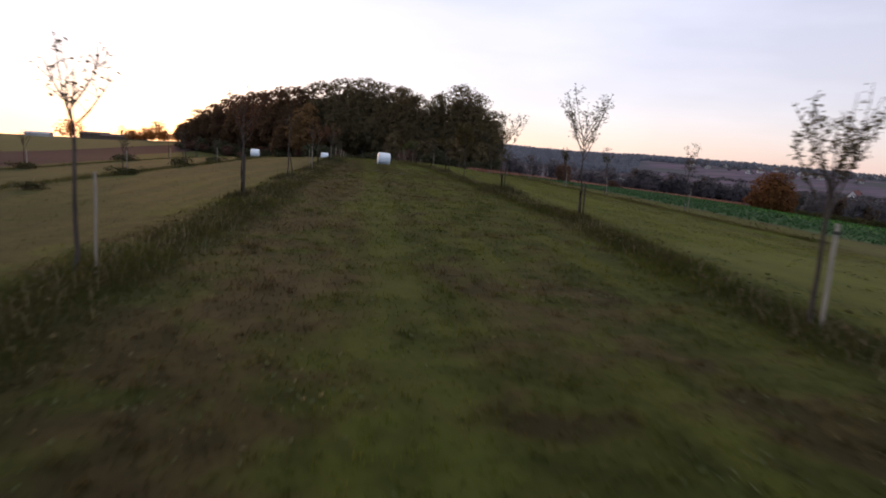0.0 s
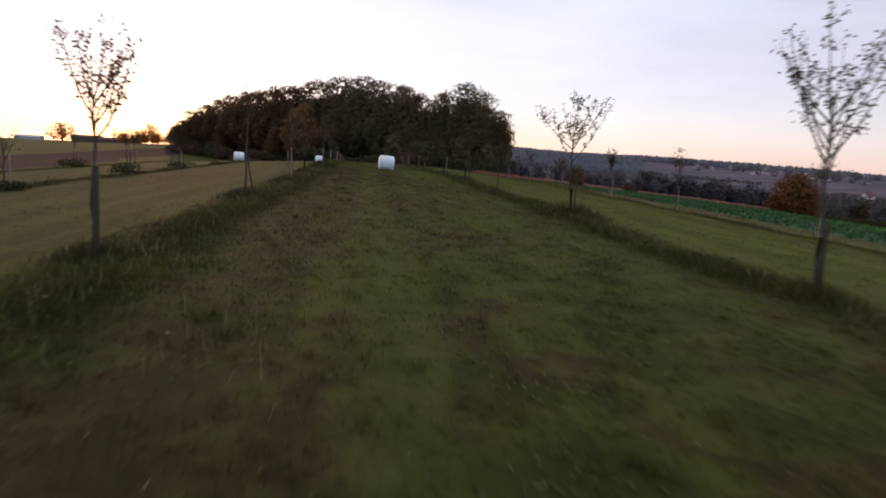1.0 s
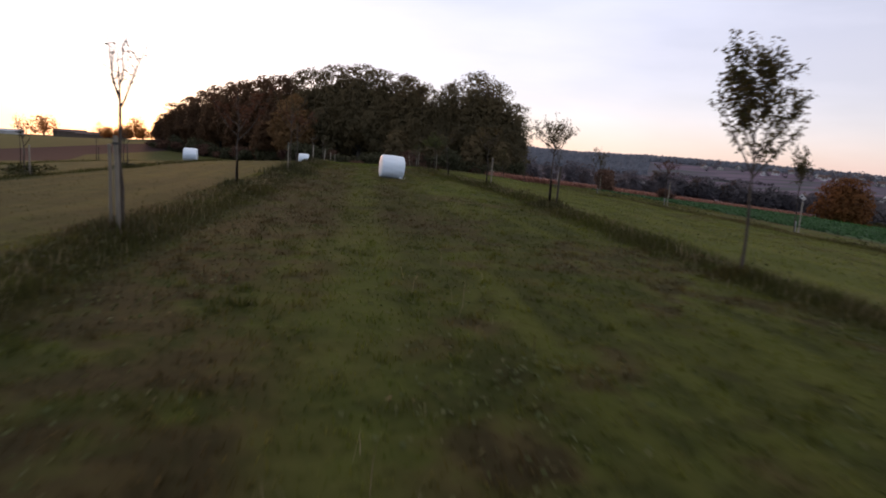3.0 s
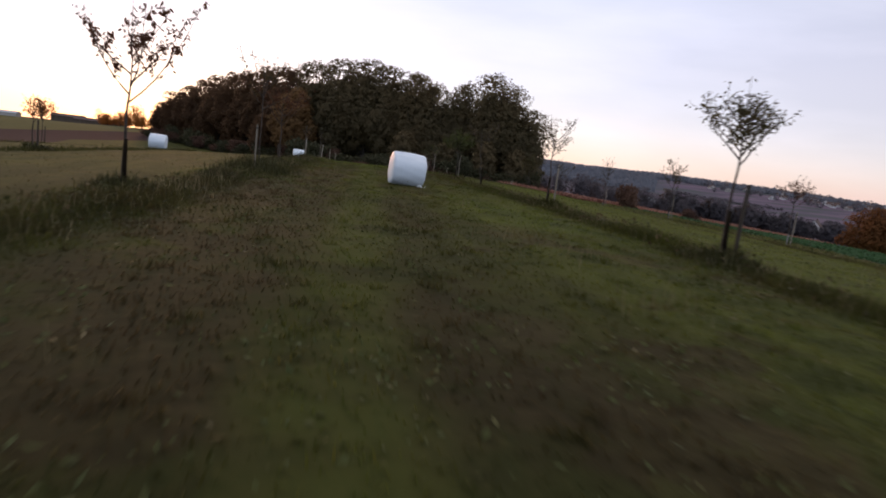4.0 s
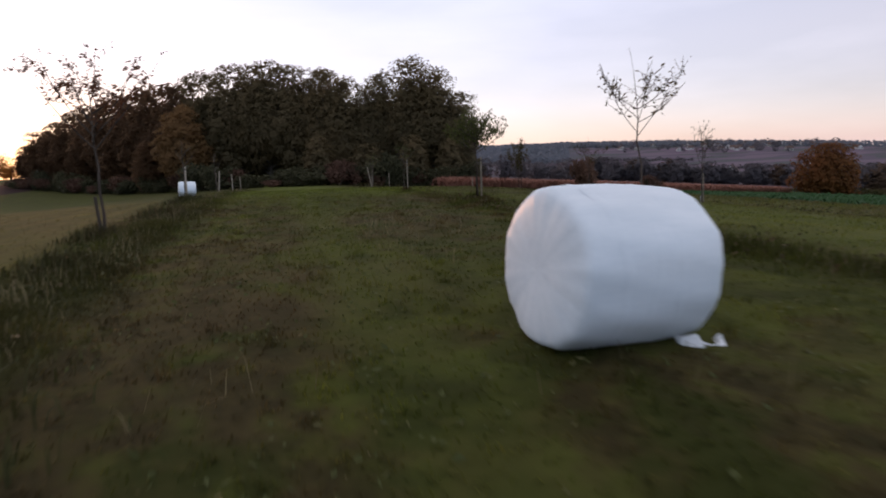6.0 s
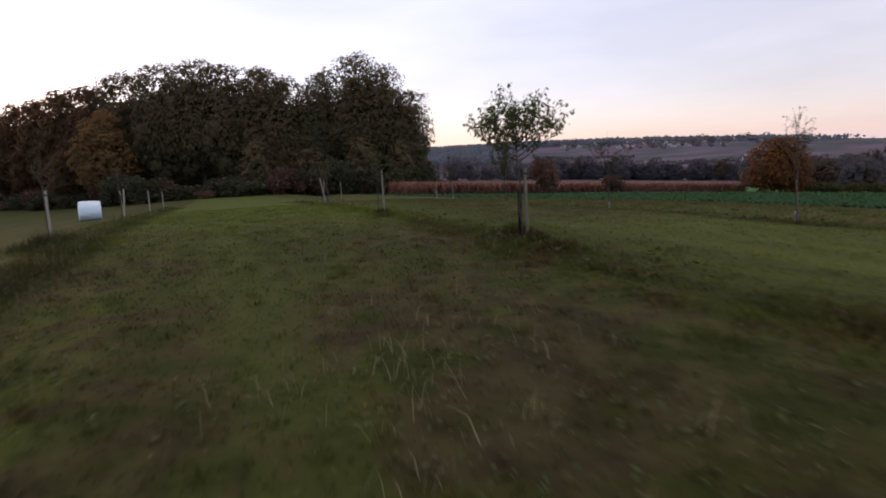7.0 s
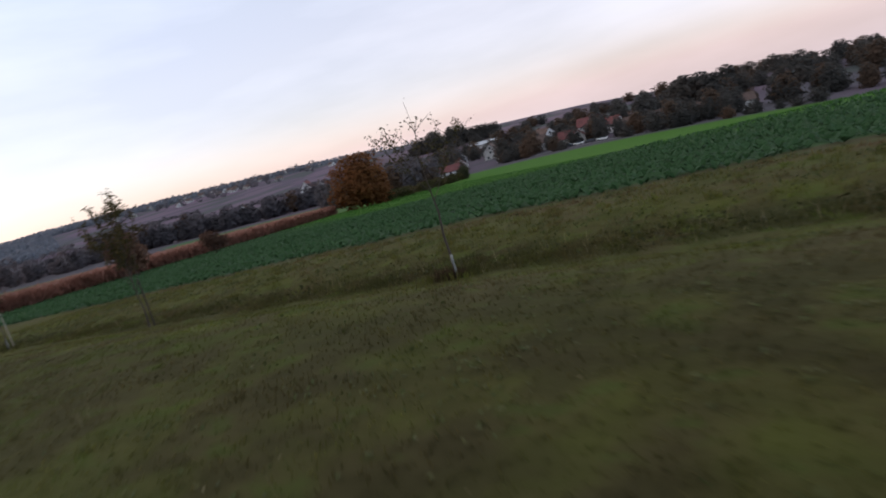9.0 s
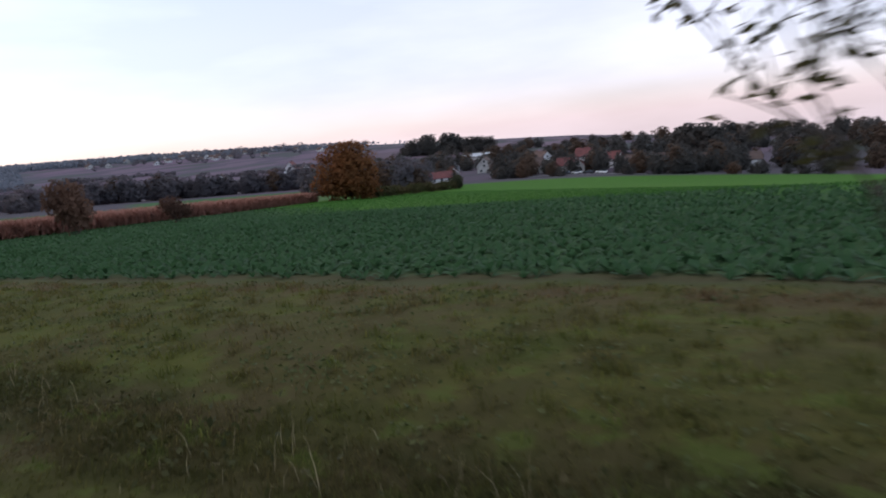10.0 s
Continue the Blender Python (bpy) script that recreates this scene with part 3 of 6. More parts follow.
def leaf(verts, faces, p, rng, size, droop=0.3):
    """One folded leaf: two triangles along a midrib."""
    a = rng.uniform(0, 2 * math.pi)
    d = Vector((math.cos(a), math.sin(a), rng.uniform(-0.9, 0.6) - droop)).normalized()
    s = d.cross(Vector((rng.uniform(-1, 1), rng.uniform(-1, 1), rng.uniform(-0.2, 1)))).normalized()
    up = s.cross(d)
    ln, wd = size * rng.uniform(0.7, 1.3), size * rng.uniform(0.17, 0.28)
    b = len(verts)
    verts.extend((p, p + d * ln * 0.5 + s * wd + up * wd * 0.4, p + d * ln, p + d * ln * 0.5 - s * wd + up * wd * 0.4))
    faces.extend(((b, b + 1, b + 2), (b, b + 2, b + 3)))


def fruit_tree(x, y, height, fork, spread, limbs, leaves, label, seed, leaf_mat, guard="", leaf_size=0.075, lean=0.0, droop=0.3, bare=0.35, steep=0.9, thick=0.75, limb_r=0.013, twig=1.0, tiers=0.45):
    """A staked young orchard tree: trunk with leader, main limbs with twigs, scattered leaves."""
    rng = random.Random(seed)
    z = gz(x, y)
    tree = new("fruit_tree")
    tree.matrix_world = pose(x, y, z - 0.03)
    top = Vector((lean * height, rng.uniform(-0.1, 0.1), height))
    trunk_pts = [Vector((0, 0, 0))]
    for k in range(1, 9):
        f = k / 8
        j = 0.035 * (1 if k < 8 else 0)
        trunk_pts.append(Vector((top.x * f + rng.uniform(-j, j), top.y * f + rng.uniform(-j, j), height * f * (0.97 if k == 8 else 1))))
    v, fc = [], []
    rad = [0.048 - 0.018 * min(1, k / 8 * height / fork) if k / 8 * height < fork else max(0.006, 0.026 * (1 - (k / 8 * height - fork) / (height - fork))) for k in range(9)]
    rad[0] = 0.062
    rad = [q * thick for q in rad]
    tube(v, fc, trunk_pts, rad, 8)
    mesh_from("trunk", v, fc, BARK, tree, smooth=True)
    lv, lf = [], []
    spots = [(trunk_pts[k], 1) for k in (6, 7, 8)]

    def trunk_at(h):
        f = max(0, min(7.999, h / height * 8))
        k = int(f)
        return trunk_pts[k].lerp(trunk_pts[k + 1], f - k)

    for i in range(limbs):
        h = fork + (height - fork) * tiers * (i / max(1, limbs)) + rng.uniform(-0.05, 0.05)
        a = i * 2.4 + rng.uniform(-0.5, 0.5)
        reach = spread * rng.uniform(0.7, 1.05) * (1.0 - 0.35 * i / limbs)
        rise = (height - h) * rng.uniform(0.55, 0.98) * steep
        way = Vector((math.cos(a) * reach, math.sin(a) * reach, rise * 0.6))
        length = math.hypot(reach, rise) * 1.03
        pts = wander(rng, trunk_at(h), way, length, 7, 0.12, 0.10 * steep)
        v, fc = [], []
        tube(v, fc, pts, [limb_r * (1 - k / 7) + 0.0035 for k in range(8)], 5)
        spots += [(pts[k], 1) for k in range(2, 8)]
        for k in range(rng.randint(5, 8)):
            q = pts[rng.randint(2, 6)]
            tw = wander(rng, q, Vector((rng.uniform(-1, 1), rng.uniform(-1, 1), rng.uniform(0.1, 1.2))), rng.uniform(0.2, 0.45) * twig, 4, 0.22, 0.08)
            tube(v, fc, tw, [0.006, 0.005, 0.004, 0.004, 0.003], 4)
            spots += [(t, 1) for t in tw[1:]]
        mesh_from("limb", v, fc, BARK, tree, smooth=True)
    weights = [0.35 * (1 - min(bare, 1)) + rng.random() ** (1 + 3 * bare) for _ in spots]
    total = sum(weights)
    for (p, _), w in zip(spots, weights):
        for _ in range(int(round(leaves * w / total + rng.uniform(-0.4, 0.4)))):
            leaf(lv, lf, p + Vector((rng.gauss(0, 0.035), rng.gauss(0, 0.035), rng.gauss(0, 0.035))), rng, leaf_size, droop)
    if lf:
        mesh_from("foliage", lv, lf, leaf_mat, tree)
    if guard:
        v, fc = [], []
        hgt = 0.95 if guard == "dark" else 0.5
        tube(v, fc, [(0, 0, 0.02), (0.005, 0, 0.3), (0, 0.004, hgt * 0.7), (0.003, 0, hgt)], [0.050, 0.042, 0.038, 0.034] if guard == "dark" else [0.030, 0.027, 0.026, 0.026], 10)
        mesh_from("trunk_guard", v, fc, GUARD if guard == "dark" else WHITE_GUARD, tree, "dark mesh sleeve round the trunk" if guard == "dark" else "pale spiral guard round the trunk", smooth=True)
    return tagged(tree, label, "tree", "young orchard trees")


def stake(x, y, height, radius, label, mat=None, lean=(0.0, 0.0), tie=0.0, sunk=0.05):
    """A round planting stake with a bevelled head, and a strap where one holds the tree."""
    rng = random.Random(int(x * 91 + y * 17))
    ob = new("tree_stake")
    radius *= 0.7
    ob.matrix_world = pose(x, y, gz(x, y) - sunk, lean[0], lean[1], rng.uniform(0, 360))
    v, fc = [], []
    tube(v, fc, [(0, 0, 0), (0.004, 0, height * 0.35), (-0.004, 0.003, height * 0.7), (0, 0, height - 0.03), (0, 0, height)],
         [radius * 1.03, radius, radius * 0.97, radius * 0.96, radius * 0.78], 10)
    mesh_from("post", v, fc, mat or STAKE, ob, smooth=False)
    if tie:
        v, fc = [], []
        for k in range(13):
            w = 2 * math.pi * k / 12
            for zz in (-0.02, 0.02):
                v.append((math.cos(w) * (radius + 0.012), math.sin(w) * (radius + 0.012), height - 0.12 + zz))
        for k in range(12):
            fc.append((2 * k, 2 * k + 2, 2 * k + 3, 2 * k + 1))
        mesh_from("strap", v, fc, TIE, ob, "dark tie strap round the post")
    return tagged(ob, label, "stake", "planting stakes")


def big_tree(kind, seed, height, radius, clumps, quads, leaf_mat, trunk_h, size=0.55, gap=0.0, girth=0.022):
    """A full-grown tree: trunk, boughs reaching into rounded leaf clumps set over a lumpy dome, ragged sprays on their rims."""
    rng = random.Random(seed)
    root = new(kind)
    v, fc = [], []
    tube(v, fc, wander(rng, (0, 0, -0.6), (0.02, 0.02, 1), height * 0.72, 6, 0.05, 0.1), [height * girth * (1.25 - k / 6) for k in range(7)], 9)
    mesh_from("trunk", v, fc, OAK_BARK, root, smooth=True)
    z0 = trunk_h + 0.40 * (height - trunk_h)
    up, down = height - z0, z0 - trunk_h
    centres = []
    for i in range(clumps):
        inner = i % 4 == 3
        dz = -0.85 + 1.83 * (i + 0.5) / clumps
        a = i * 2.399 + rng.uniform(-0.35, 0.35)
        flat = math.sqrt(max(0.0, 1 - dz * dz))
        cr = radius * (rng.uniform(0.20, 0.36) if not inner else rng.uniform(0.36, 0.46))
        lump = 1 + 0.13 * math.sin(2 * a + seed) + 0.09 * math.sin(3 * a + 2.0 * dz + 2 * seed) + rng.uniform(-0.06, 0.06)
        shell = (0.45 if inner else 1.0) * lump
        rr = max(0.0, radius * flat * shell - cr * 0.75)
        zz = dz * shell * (up if dz > 0 else down)
        zz = min(z0 + zz, height - cr * 0.72)
        centres.append((Vector((math.cos(a) * rr, math.sin(a) * rr, zz)), cr, cr * rng.uniform(0.62, 0.85), inner))
    v, fc = [], []
    for c, rr, rz, inner in centres[::2]:
        st = Vector((0, 0, max(0.3, min(c.z * 0.55, height * 0.55))))
        pts = [st, st.lerp(c, 0.35) + Vector((rng.uniform(-0.4, 0.4), rng.uniform(-0.4, 0.4), 0)), st.lerp(c, 0.75), c]
        tube(v, fc, pts, [height * 0.009, height * 0.007, height * 0.004, height * 0.002], 4)
    mesh_from("branchwork", v, fc, OAK_BARK, root, smooth=True)
    gen = np.random.default_rng(seed)
    P, N, S = [], [], []
    share = np.array([rr * rr for _, rr, _, _ in centres])
    share = share / share.sum()
    for (c, rr, rz, inner), sh in zip(centres, share):
        m = max(8, int(quads * sh))
        d = gen.normal(size=(m, 3))
        d[:, 2] = np.where(gen.random(m) < 0.62, np.abs(d[:, 2]), d[:, 2])
        d /= np.linalg.norm(d, axis=1, keepdims=True)
        # sprays gather on twigs: pull the directions together in bunches
        hub = gen.normal(size=(max(7, m // 9), 3))
        hub[:, 2] += 0.35
        hub /= np.linalg.norm(hub, axis=1, keepdims=True)
        pick = gen.integers(0, len(hub), m)
        reach = gen.uniform(0.80, 1.16, len(hub))[pick][:, None]
        d = np.where(gen.random((m, 1)) < 0.7, hub[pick] + 0.26 * d, d)
        d /= np.linalg.norm(d, axis=1, keepdims=True)
        q = gen.uniform(0.62, 1.0, (m, 1)) * reach
        P.append(np.array(c) + d * q * [rr, rr, rz])
        out = (P[-1] - [0, 0, z0]) / [radius, radius, 0.5 * (up + down)]
        N.append(0.9 * out + 0.55 * d + 0.28 * gen.normal(size=(m, 3)) + [0, 0, 0.2])
        S.append(gen.uniform(0.5, 1.2, m) * size)
    # leaves of the inner crown, which close it
    m = int(quads * 0.40)
    d = gen.normal(size=(m, 3))
    d /= np.linalg.norm(d, axis=1, keepdims=True)
    az = np.arctan2(d[:, 1], d[:, 0])
    lump = (1 + 0.13 * np.sin(2 * az + seed) + 0.09 * np.sin(3 * az + 2.0 * d[:, 2] + 2 * seed))[:, None]
    q = gen.uniform(0.62, 0.86, (m, 1)) * lump
    P.append(d * q * np.stack([np.full(m, radius), np.full(m, radius), np.where(d[:, 2] > 0, up, down)], 1) + [0, 0, z0])
    N.append(1.0 * d + 0.35 * gen.normal(size=(m, 3)) + [0, 0, 0.2])
    S.append(gen.uniform(0.7, 1.4, m) * size)
    P, N, S = np.concatenate(P), np.concatenate(N), np.concatenate(S)
    if gap:
        keep = gen.random(len(P)) > gap * (0.5 + 0.5 * np.sin(P[:, 0] * 1.3 + 1) * np.sin(P[:, 2] * 1.1))
        P, N, S = P[keep], N[keep], S[keep]
    sprays("foliage", P, N, S, leaf_mat, root, gen, 0.7)
    return root


def sprays(name, P, N, S, mat, parent, gen, flat=0.55):
    """Many small ragged leaf sprays: each a bent four-cornered patch."""
    m = len(P)
    N = N / np.linalg.norm(N, axis=1, keepdims=True)
    A = np.cross(N, gen.normal(size=(m, 3)))
    A /= np.linalg.norm(A, axis=1, keepdims=True)
    B = np.cross(N, A)
    ang = np.array([0, 1.4, 3.0, 4.7])
    rad = gen.uniform(0.45, 1.05, (m, 4)) * S[:, None]
    V = P[:, None] + rad[..., None] * (np.cos(ang)[None, :, None] * A[:, None] + flat * np.sin(ang)[None, :, None] * B[:, None]) + (gen.normal(size=(m, 4)) * 0.14 * S[:, None])[..., None] * N[:, None]
    k = np.arange(m * 4).reshape(m, 4)
    F = np.concatenate([k[:, [0, 1, 2]], k[:, [0, 2, 3]]])
    return fast_mesh(name, V.reshape(-1, 3), F, mat, parent)


def fast_mesh(name, V, F, mat, parent=None, label=""):
    me = bpy.data.meshes.new(name)
    F = np.asarray(F, np.int32)
    me.vertices.add(len(V))
    me.vertices.foreach_set("co", np.ascontiguousarray(V, np.float32).ravel())
    me.loops.add(F.size)
    me.loops.foreach_set("vertex_index", F.ravel())
    me.polygons.add(len(F))
    me.polygons.foreach_set("loop_start", np.arange(len(F), dtype=np.int32) * F.shape[1])
    me.materials.append(mat)
    me.update(calc_edges=True)
    me.validate()
    ob = new(name, me)
    if parent is not None:
        ob.parent = parent
    return tagged(ob, label)


def plant(proto, x, y, height_scale, width_scale, turn, label, category="tree", group="", sink=0.0):
    ob = copy_thing(proto, pose(x, y, gz(x, y) - sink, 0, 0, turn) @ Matrix.Diagonal((width_scale, width_scale, height_scale, 1)))
    return tagged(ob, label, category, group)


def shrub(kind, seed, height, radius, quads, leaf_mat, size=0.22):
    """A bush: several stems from the ground and low, uneven foliage."""
    rng, gen = random.Random(seed), np.random.default_rng(seed)
    root = new(kind)
    v, fc = [], []
    for i in range(7):
        a = i * 0.9 + rng.uniform(-0.3, 0.3)
        tube(v, fc, wander(rng, (0.15 * math.cos(a), 0.15 * math.sin(a), -0.1), (math.cos(a) * 0.5, math.sin(a) * 0.5, 1), height * 0.75, 4, 0.2, 0.1), [0.05, 0.04, 0.03, 0.02, 0.01], 5)
    mesh_from("woody_base", v, fc, OAK_BARK, root, smooth=True)
    P = []
    for i in range(9):
        c = np.array([gen.uniform(-0.6, 0.6) * radius, gen.uniform(-0.6, 0.6) * radius, height * gen.uniform(0.2, 0.75)])
        d = gen.normal(size=(quads // 9, 3))
        d /= np.linalg.norm(d, axis=1, keepdims=True)
        P.append(c + d * gen.uniform(0.3, 1.05, (len(d), 1)) * [radius * 0.5, radius * 0.5, height * 0.3])
    P = np.concatenate(P)
    P[:, 2] = np.abs(P[:, 2])
    sprays("foliage", P, gen.normal(size=P.shape), gen.uniform(0.6, 1.2, len(P)) * size, leaf_mat, root, gen)
    return root

# ---- wrapped bales ----
def wrapped_bale(x, y, turn, tilt, seed, label, tail):
    rng = random.Random(seed)
    bale = new("wrapped_bale")
    bale.matrix_world = pose(x, y, gz(x, y) + 0.555, 0, tilt, turn)
    prof = [(-0.615, 0.0), (-0.618, 0.2), (-0.612, 0.36), (-0.600, 0.46), (-0.590, 0.525), (-0.572, 0.562), (-0.540, 0.583), (-0.50, 0.590), (-0.38, 0.596), (-0.20, 0.601),
            (0.0, 0.603), (0.20, 0.601), (0.38, 0.596), (0.50, 0.590), (0.540, 0.583), (0.572, 0.562), (0.590, 0.525), (0.600, 0.46), (0.612, 0.36), (0.618, 0.2), (0.615, 0.0)]
    seg = 72

    def ring(px, r):
        out = []
        for k in range(seg):
            w = 2 * math.pi * k / seg
            lump = 1 + 0.010 * math.sin(5 * w + seed) + 0.007 * math.sin(9 * w + 3 * px + seed) + 0.006 * math.sin(14 * w - 6 * px)
            sag = 0.03 * max(0, -math.sin(w) - 0.55)
            # gathered film: radial folds that end in a puckered rim
            fold = math.copysign(0.0035, px) * math.exp(-((r - 0.5) / 0.13) ** 2) * (math.sin(19 * w + seed) + 0.6 * math.sin(31 * w + 2 * seed)) if abs(px) > 0.5 else 0.0
            out.append((px + 0.006 * (r / 0.6) ** 2 * math.sin(7 * w + seed) + fold, math.cos(w) * r * lump, math.sin(w) * r * (lump - sag)))
        return out

    for name, lo, hi in (("film_cover", 0, 20),):
        v, fc = [], []
        for px, r in prof[lo:hi + 1]:
            v += ring(px, max(r, 0.002))
        for i in range(hi - lo):
            for k in range(seg):
                fc.append((i * seg + k, i * seg + (k + 1) % seg, (i + 1) * seg + (k + 1) % seg, (i + 1) * seg + k))
        mesh_from(name, v, fc, FILM, bale, smooth=True)
    # edges of the overlapping film bands
    for px in (-0.30, -0.05, 0.22):
        v, fc = [], []
        for k in range(seg + 1):
            w = 2 * math.pi * k / seg
            lump = 1 + 0.010 * math.sin(5 * w + seed) + 0.007 * math.sin(9 * w + 3 * px + seed) + 0.006 * math.sin(14 * w - 6 * px)
            sag = 0.03 * max(0, -math.sin(w) - 0.55)
            r0 = 0.6025 - 0.030 * abs(px) ** 2
            for dx, dr in ((-0.05, -0.002), (0.0, 0.0030), (0.05, -0.002)):
                rr = r0 + dr
                xx = px + dx + 0.05 * math.sin(w + px * 9)
                v.append((xx, math.cos(w) * rr * lump, math.sin(w) * rr * (lump - sag)))
        for k in range(seg):
            for j in range(2):
                fc.append((3 * k + j, 3 * k + j + 1, 3 * k + 4 + j, 3 * k + 3 + j))
        mesh_from("film_band", v, fc, FILM, bale, smooth=True)
    if tail:
        v, fc = [], []
        pts = [Vector((0.40, -0.30, -0.50)), Vector((0.36, -0.42, -0.53)), Vector((0.44, -0.52, -0.50)), Vector((0.52, -0.50, -0.54)), Vector((0.60, -0.56, -0.53)), Vector((0.66, -0.46, -0.49))]
        for i, p in enumerate(pts):
            tw = 0.9 * i
            o = Vector((0.02 * math.cos(tw), 0.03, 0.045 * math.sin(tw) + 0.012))
            v += [p - o, p + Vector((0, 0, 0.012)), p + o]
        for i in range(len(pts) - 1):
            for j in range(2):
                fc.append((3 * i + j, 3 * i + j + 1, 3 * i + 4 + j, 3 * i + 3 + j))
        mesh_from("film_tail", v, fc, FILM_LOOSE, bale, "torn loose end of white film")
    return tagged(bale, label, "bale", "wrapped silage bales")


wrapped_bale(0.0, 0.05, 9, 3, 1, "round silage bale in white stretch film with a torn end", True)
wrapped_bale(-17.3, 28.8, 6, 2, 5, "white wrapped silage bale on the hay-coloured strip", False)
wrapped_bale(-8.8, 48.3, 10, 2, 9, "white wrapped silage bale near the edge of the wood", False)

# ---- orchard, west row ----
fruit_tree(-5.6, -58.2, 2.85, 1.9, 0.55, 5, 120, "slim young fruit tree with few leaves beside a stake", 11, APPLE_LEAF, bare=0.9, steep=1.2)
fruit_tree(-5.7, -45.8, 3.35, 1.75, 0.75, 8, 700, "young fruit tree with a reddish crown tied to a stake", 12, RED_LEAF, "dark", steep=1.0)
fruit_tree(-5.7, -33.7, 3.6, 2.3, 0.4, 3, 60, "nearly bare whip of a fruit tree beside a dark leaning stake", 13, APPLE_LEAF, "", lean=0.05, bare=1.0, steep=1.3)
fruit_tree(-5.3, -23.5, 3.1, 2.0, 0.45, 4, 50, "thin nearly bare young tree beside a pale stake", 14, APPLE_LEAF, "", bare=1.0, steep=1.2)
fruit_tree(-5.75, -11.3, 3.7, 1.55, 1.6, 7, 760, "young cherry tree with dark red leaves hanging in bunches", 15, RED_LEAF, "dark", leaf_size=0.10, droop=0.9, bare=0.7)
fruit_tree(-5.15, -0.4, 4.3, 2.1, 1.35, 9, 420, "airy young fruit tree with sparse leaves beside a tall pale stake", 16, APPLE_LEAF, "", bare=0.7, thick=0.5, limb_r=0.009)
fruit_tree(-5.9, 10.6, 4.1, 1.8, 1.5, 11, 1100, "young fruit tree with reddish leaves beside a short dark post", 17, RED_LEAF, "", bare=0.4, leaf_size=0.09)
fruit_tree(-5.9, 24.0, 2.6, 1.5, 0.5, 4, 90, "small young fruit tree with few leaves by a stake", 18, APPLE_LEAF, "", bare=0.8)
fruit_tree(-5.9, 38.6, 2.8, 1.5, 0.5, 4, 110, "small young fruit tree beside a weathered stake", 19, APPLE_LEAF, "", bare=0.8)
stake(-5.35, -58.2, 1.4, 0.028, "weathered planting stake in rank grass", STAKE)
stake(-5.62, -45.95, 1.45, 0.06, "dark planting stake holding a young tree", DARK_STAKE, tie=1)
stake(-5.35, -33.85, 1.35, 0.038, "dark leaning stake crossing a thin young trunk", DARK_STAKE, (0, -11))
stake(-5.25, -23.75, 1.65, 0.055, "pale weathered stake in tall grass", STAKE, (0, 2), 1)
stake(-5.45, -23.5, 1.5, 0.04, "thin pale stake in tall grass", STAKE, (0, 1))
stake(-5.24, -0.62, 1.62, 0.046, "tall pale stake in tall weeds", STAKE, (0, 0.5), 1)
stake(-5.9, 10.4, 0.95, 0.05, "short dark stake in the rank strip", DARK_STAKE, (0, -5))
stake(-5.85, 23.8, 1.5, 0.05, "weathered stake with a tie strap", STAKE, (0, 1), 1)
stake(-5.7, 37.6, 1.5, 0.055, "weathered leaning stake near the wood", STAKE, (0, -4))
stake(-5.9, 39.0, 1.45, 0.045, "weathered stake near the wood", STAKE, (0, 1))
stake(-5.6, 49.5, 1.5, 0.05, "weathered stake near the wood", STAKE, (0, -1))
stake(-5.5, 60.0, 1.5, 0.05, "weathered stake at the end of the row", STAKE, (0, 1))

# ---- orchard, east row ----
fruit_tree(3.83, -59.7, 2.8, 1.45, 0.55, 9, 520, "young fruit tree with upright leafy shoots beside a pale stake", 21, APPLE_LEAF, "", steep=1.25, bare=0.5)
fruit_tree(5.0, -46.9, 3.85, 1.9, 0.95, 11, 900, "young fruit tree with upright shoots and a round open crown", 22, APPLE_LEAF, "dark", steep=1.2, thick=0.65)
fruit_tree(4.85, -35.3, 3.95, 1.75, 1.5, 9, 900, "young fruit tree with wide-spread limbs and a dark trunk sleeve", 23, APPLE_LEAF, "dark", bare=0.3, steep=1.05, leaf_size=0.09, lean=-0.035, thick=0.62)
fruit_tree(4.5, -25.0, 3.65, 1.55, 0.60, 18, 3200, "young fruit tree with a dense upright egg-shaped crown", 24, APPLE_LEAF, "", steep=0.75, bare=0.15, lean=-0.02, thick=0.6, tiers=0.8, leaf_size=0.085)
fruit_tree(4.72, -13.3, 3.3, 1.75, 0.70, 17, 1100, "young fruit tree with a broad leafy crown on a bare trunk", 125, APPLE_LEAF, "dark", bare=0.25, steep=0.62, thick=0.6)
fruit_tree(4.6, -2.4, 2.9, 1.7, 0.92, 10, 460, "young fruit tree with a light goblet of upright limbs", 26, APPLE_LEAF, "dark", steep=1.0, bare=0.5, thick=0.55, limb_r=0.010)
fruit_tree(3.7, 5.6, 3.15, 1.7, 0.86, 9, 210, "fine-twigged young tree with sparse leaves and a dark trunk sleeve", 127, APPLE_LEAF, "dark", leaf_size=0.08, bare=0.4, steep=0.8, thick=0.42, limb_r=0.0035, lean=-0.12)
fruit_tree(3.92, 15.96, 2.62, 1.55, 1.05, 18, 1900, "leafy young pear tree with drooping green leaves beside a pale stake", 131, GREEN_LEAF, "dark", leaf_size=0.088, droop=1.0, bare=0.3, steep=0.78, thick=0.5, limb_r=0.009, twig=1.9, lean=-0.01)
fruit_tree(3.35, 25.3, 2.2, 1.3, 0.5, 5, 160, "small young tree leaning on a pale stake", 29, GREEN_LEAF, "", bare=0.5, thick=0.4)
fruit_tree(3.7, 37.6, 2.2, 1.2, 0.5, 4, 120, "small young tree beside a leaning stake", 30, GREEN_LEAF, "", bare=0.5)
fruit_tree(4.9, 47.2, 2.4, 1.2, 0.5, 5, 160, "small young tree before the dark wood", 31, GREEN_LEAF, "", bare=0.5)
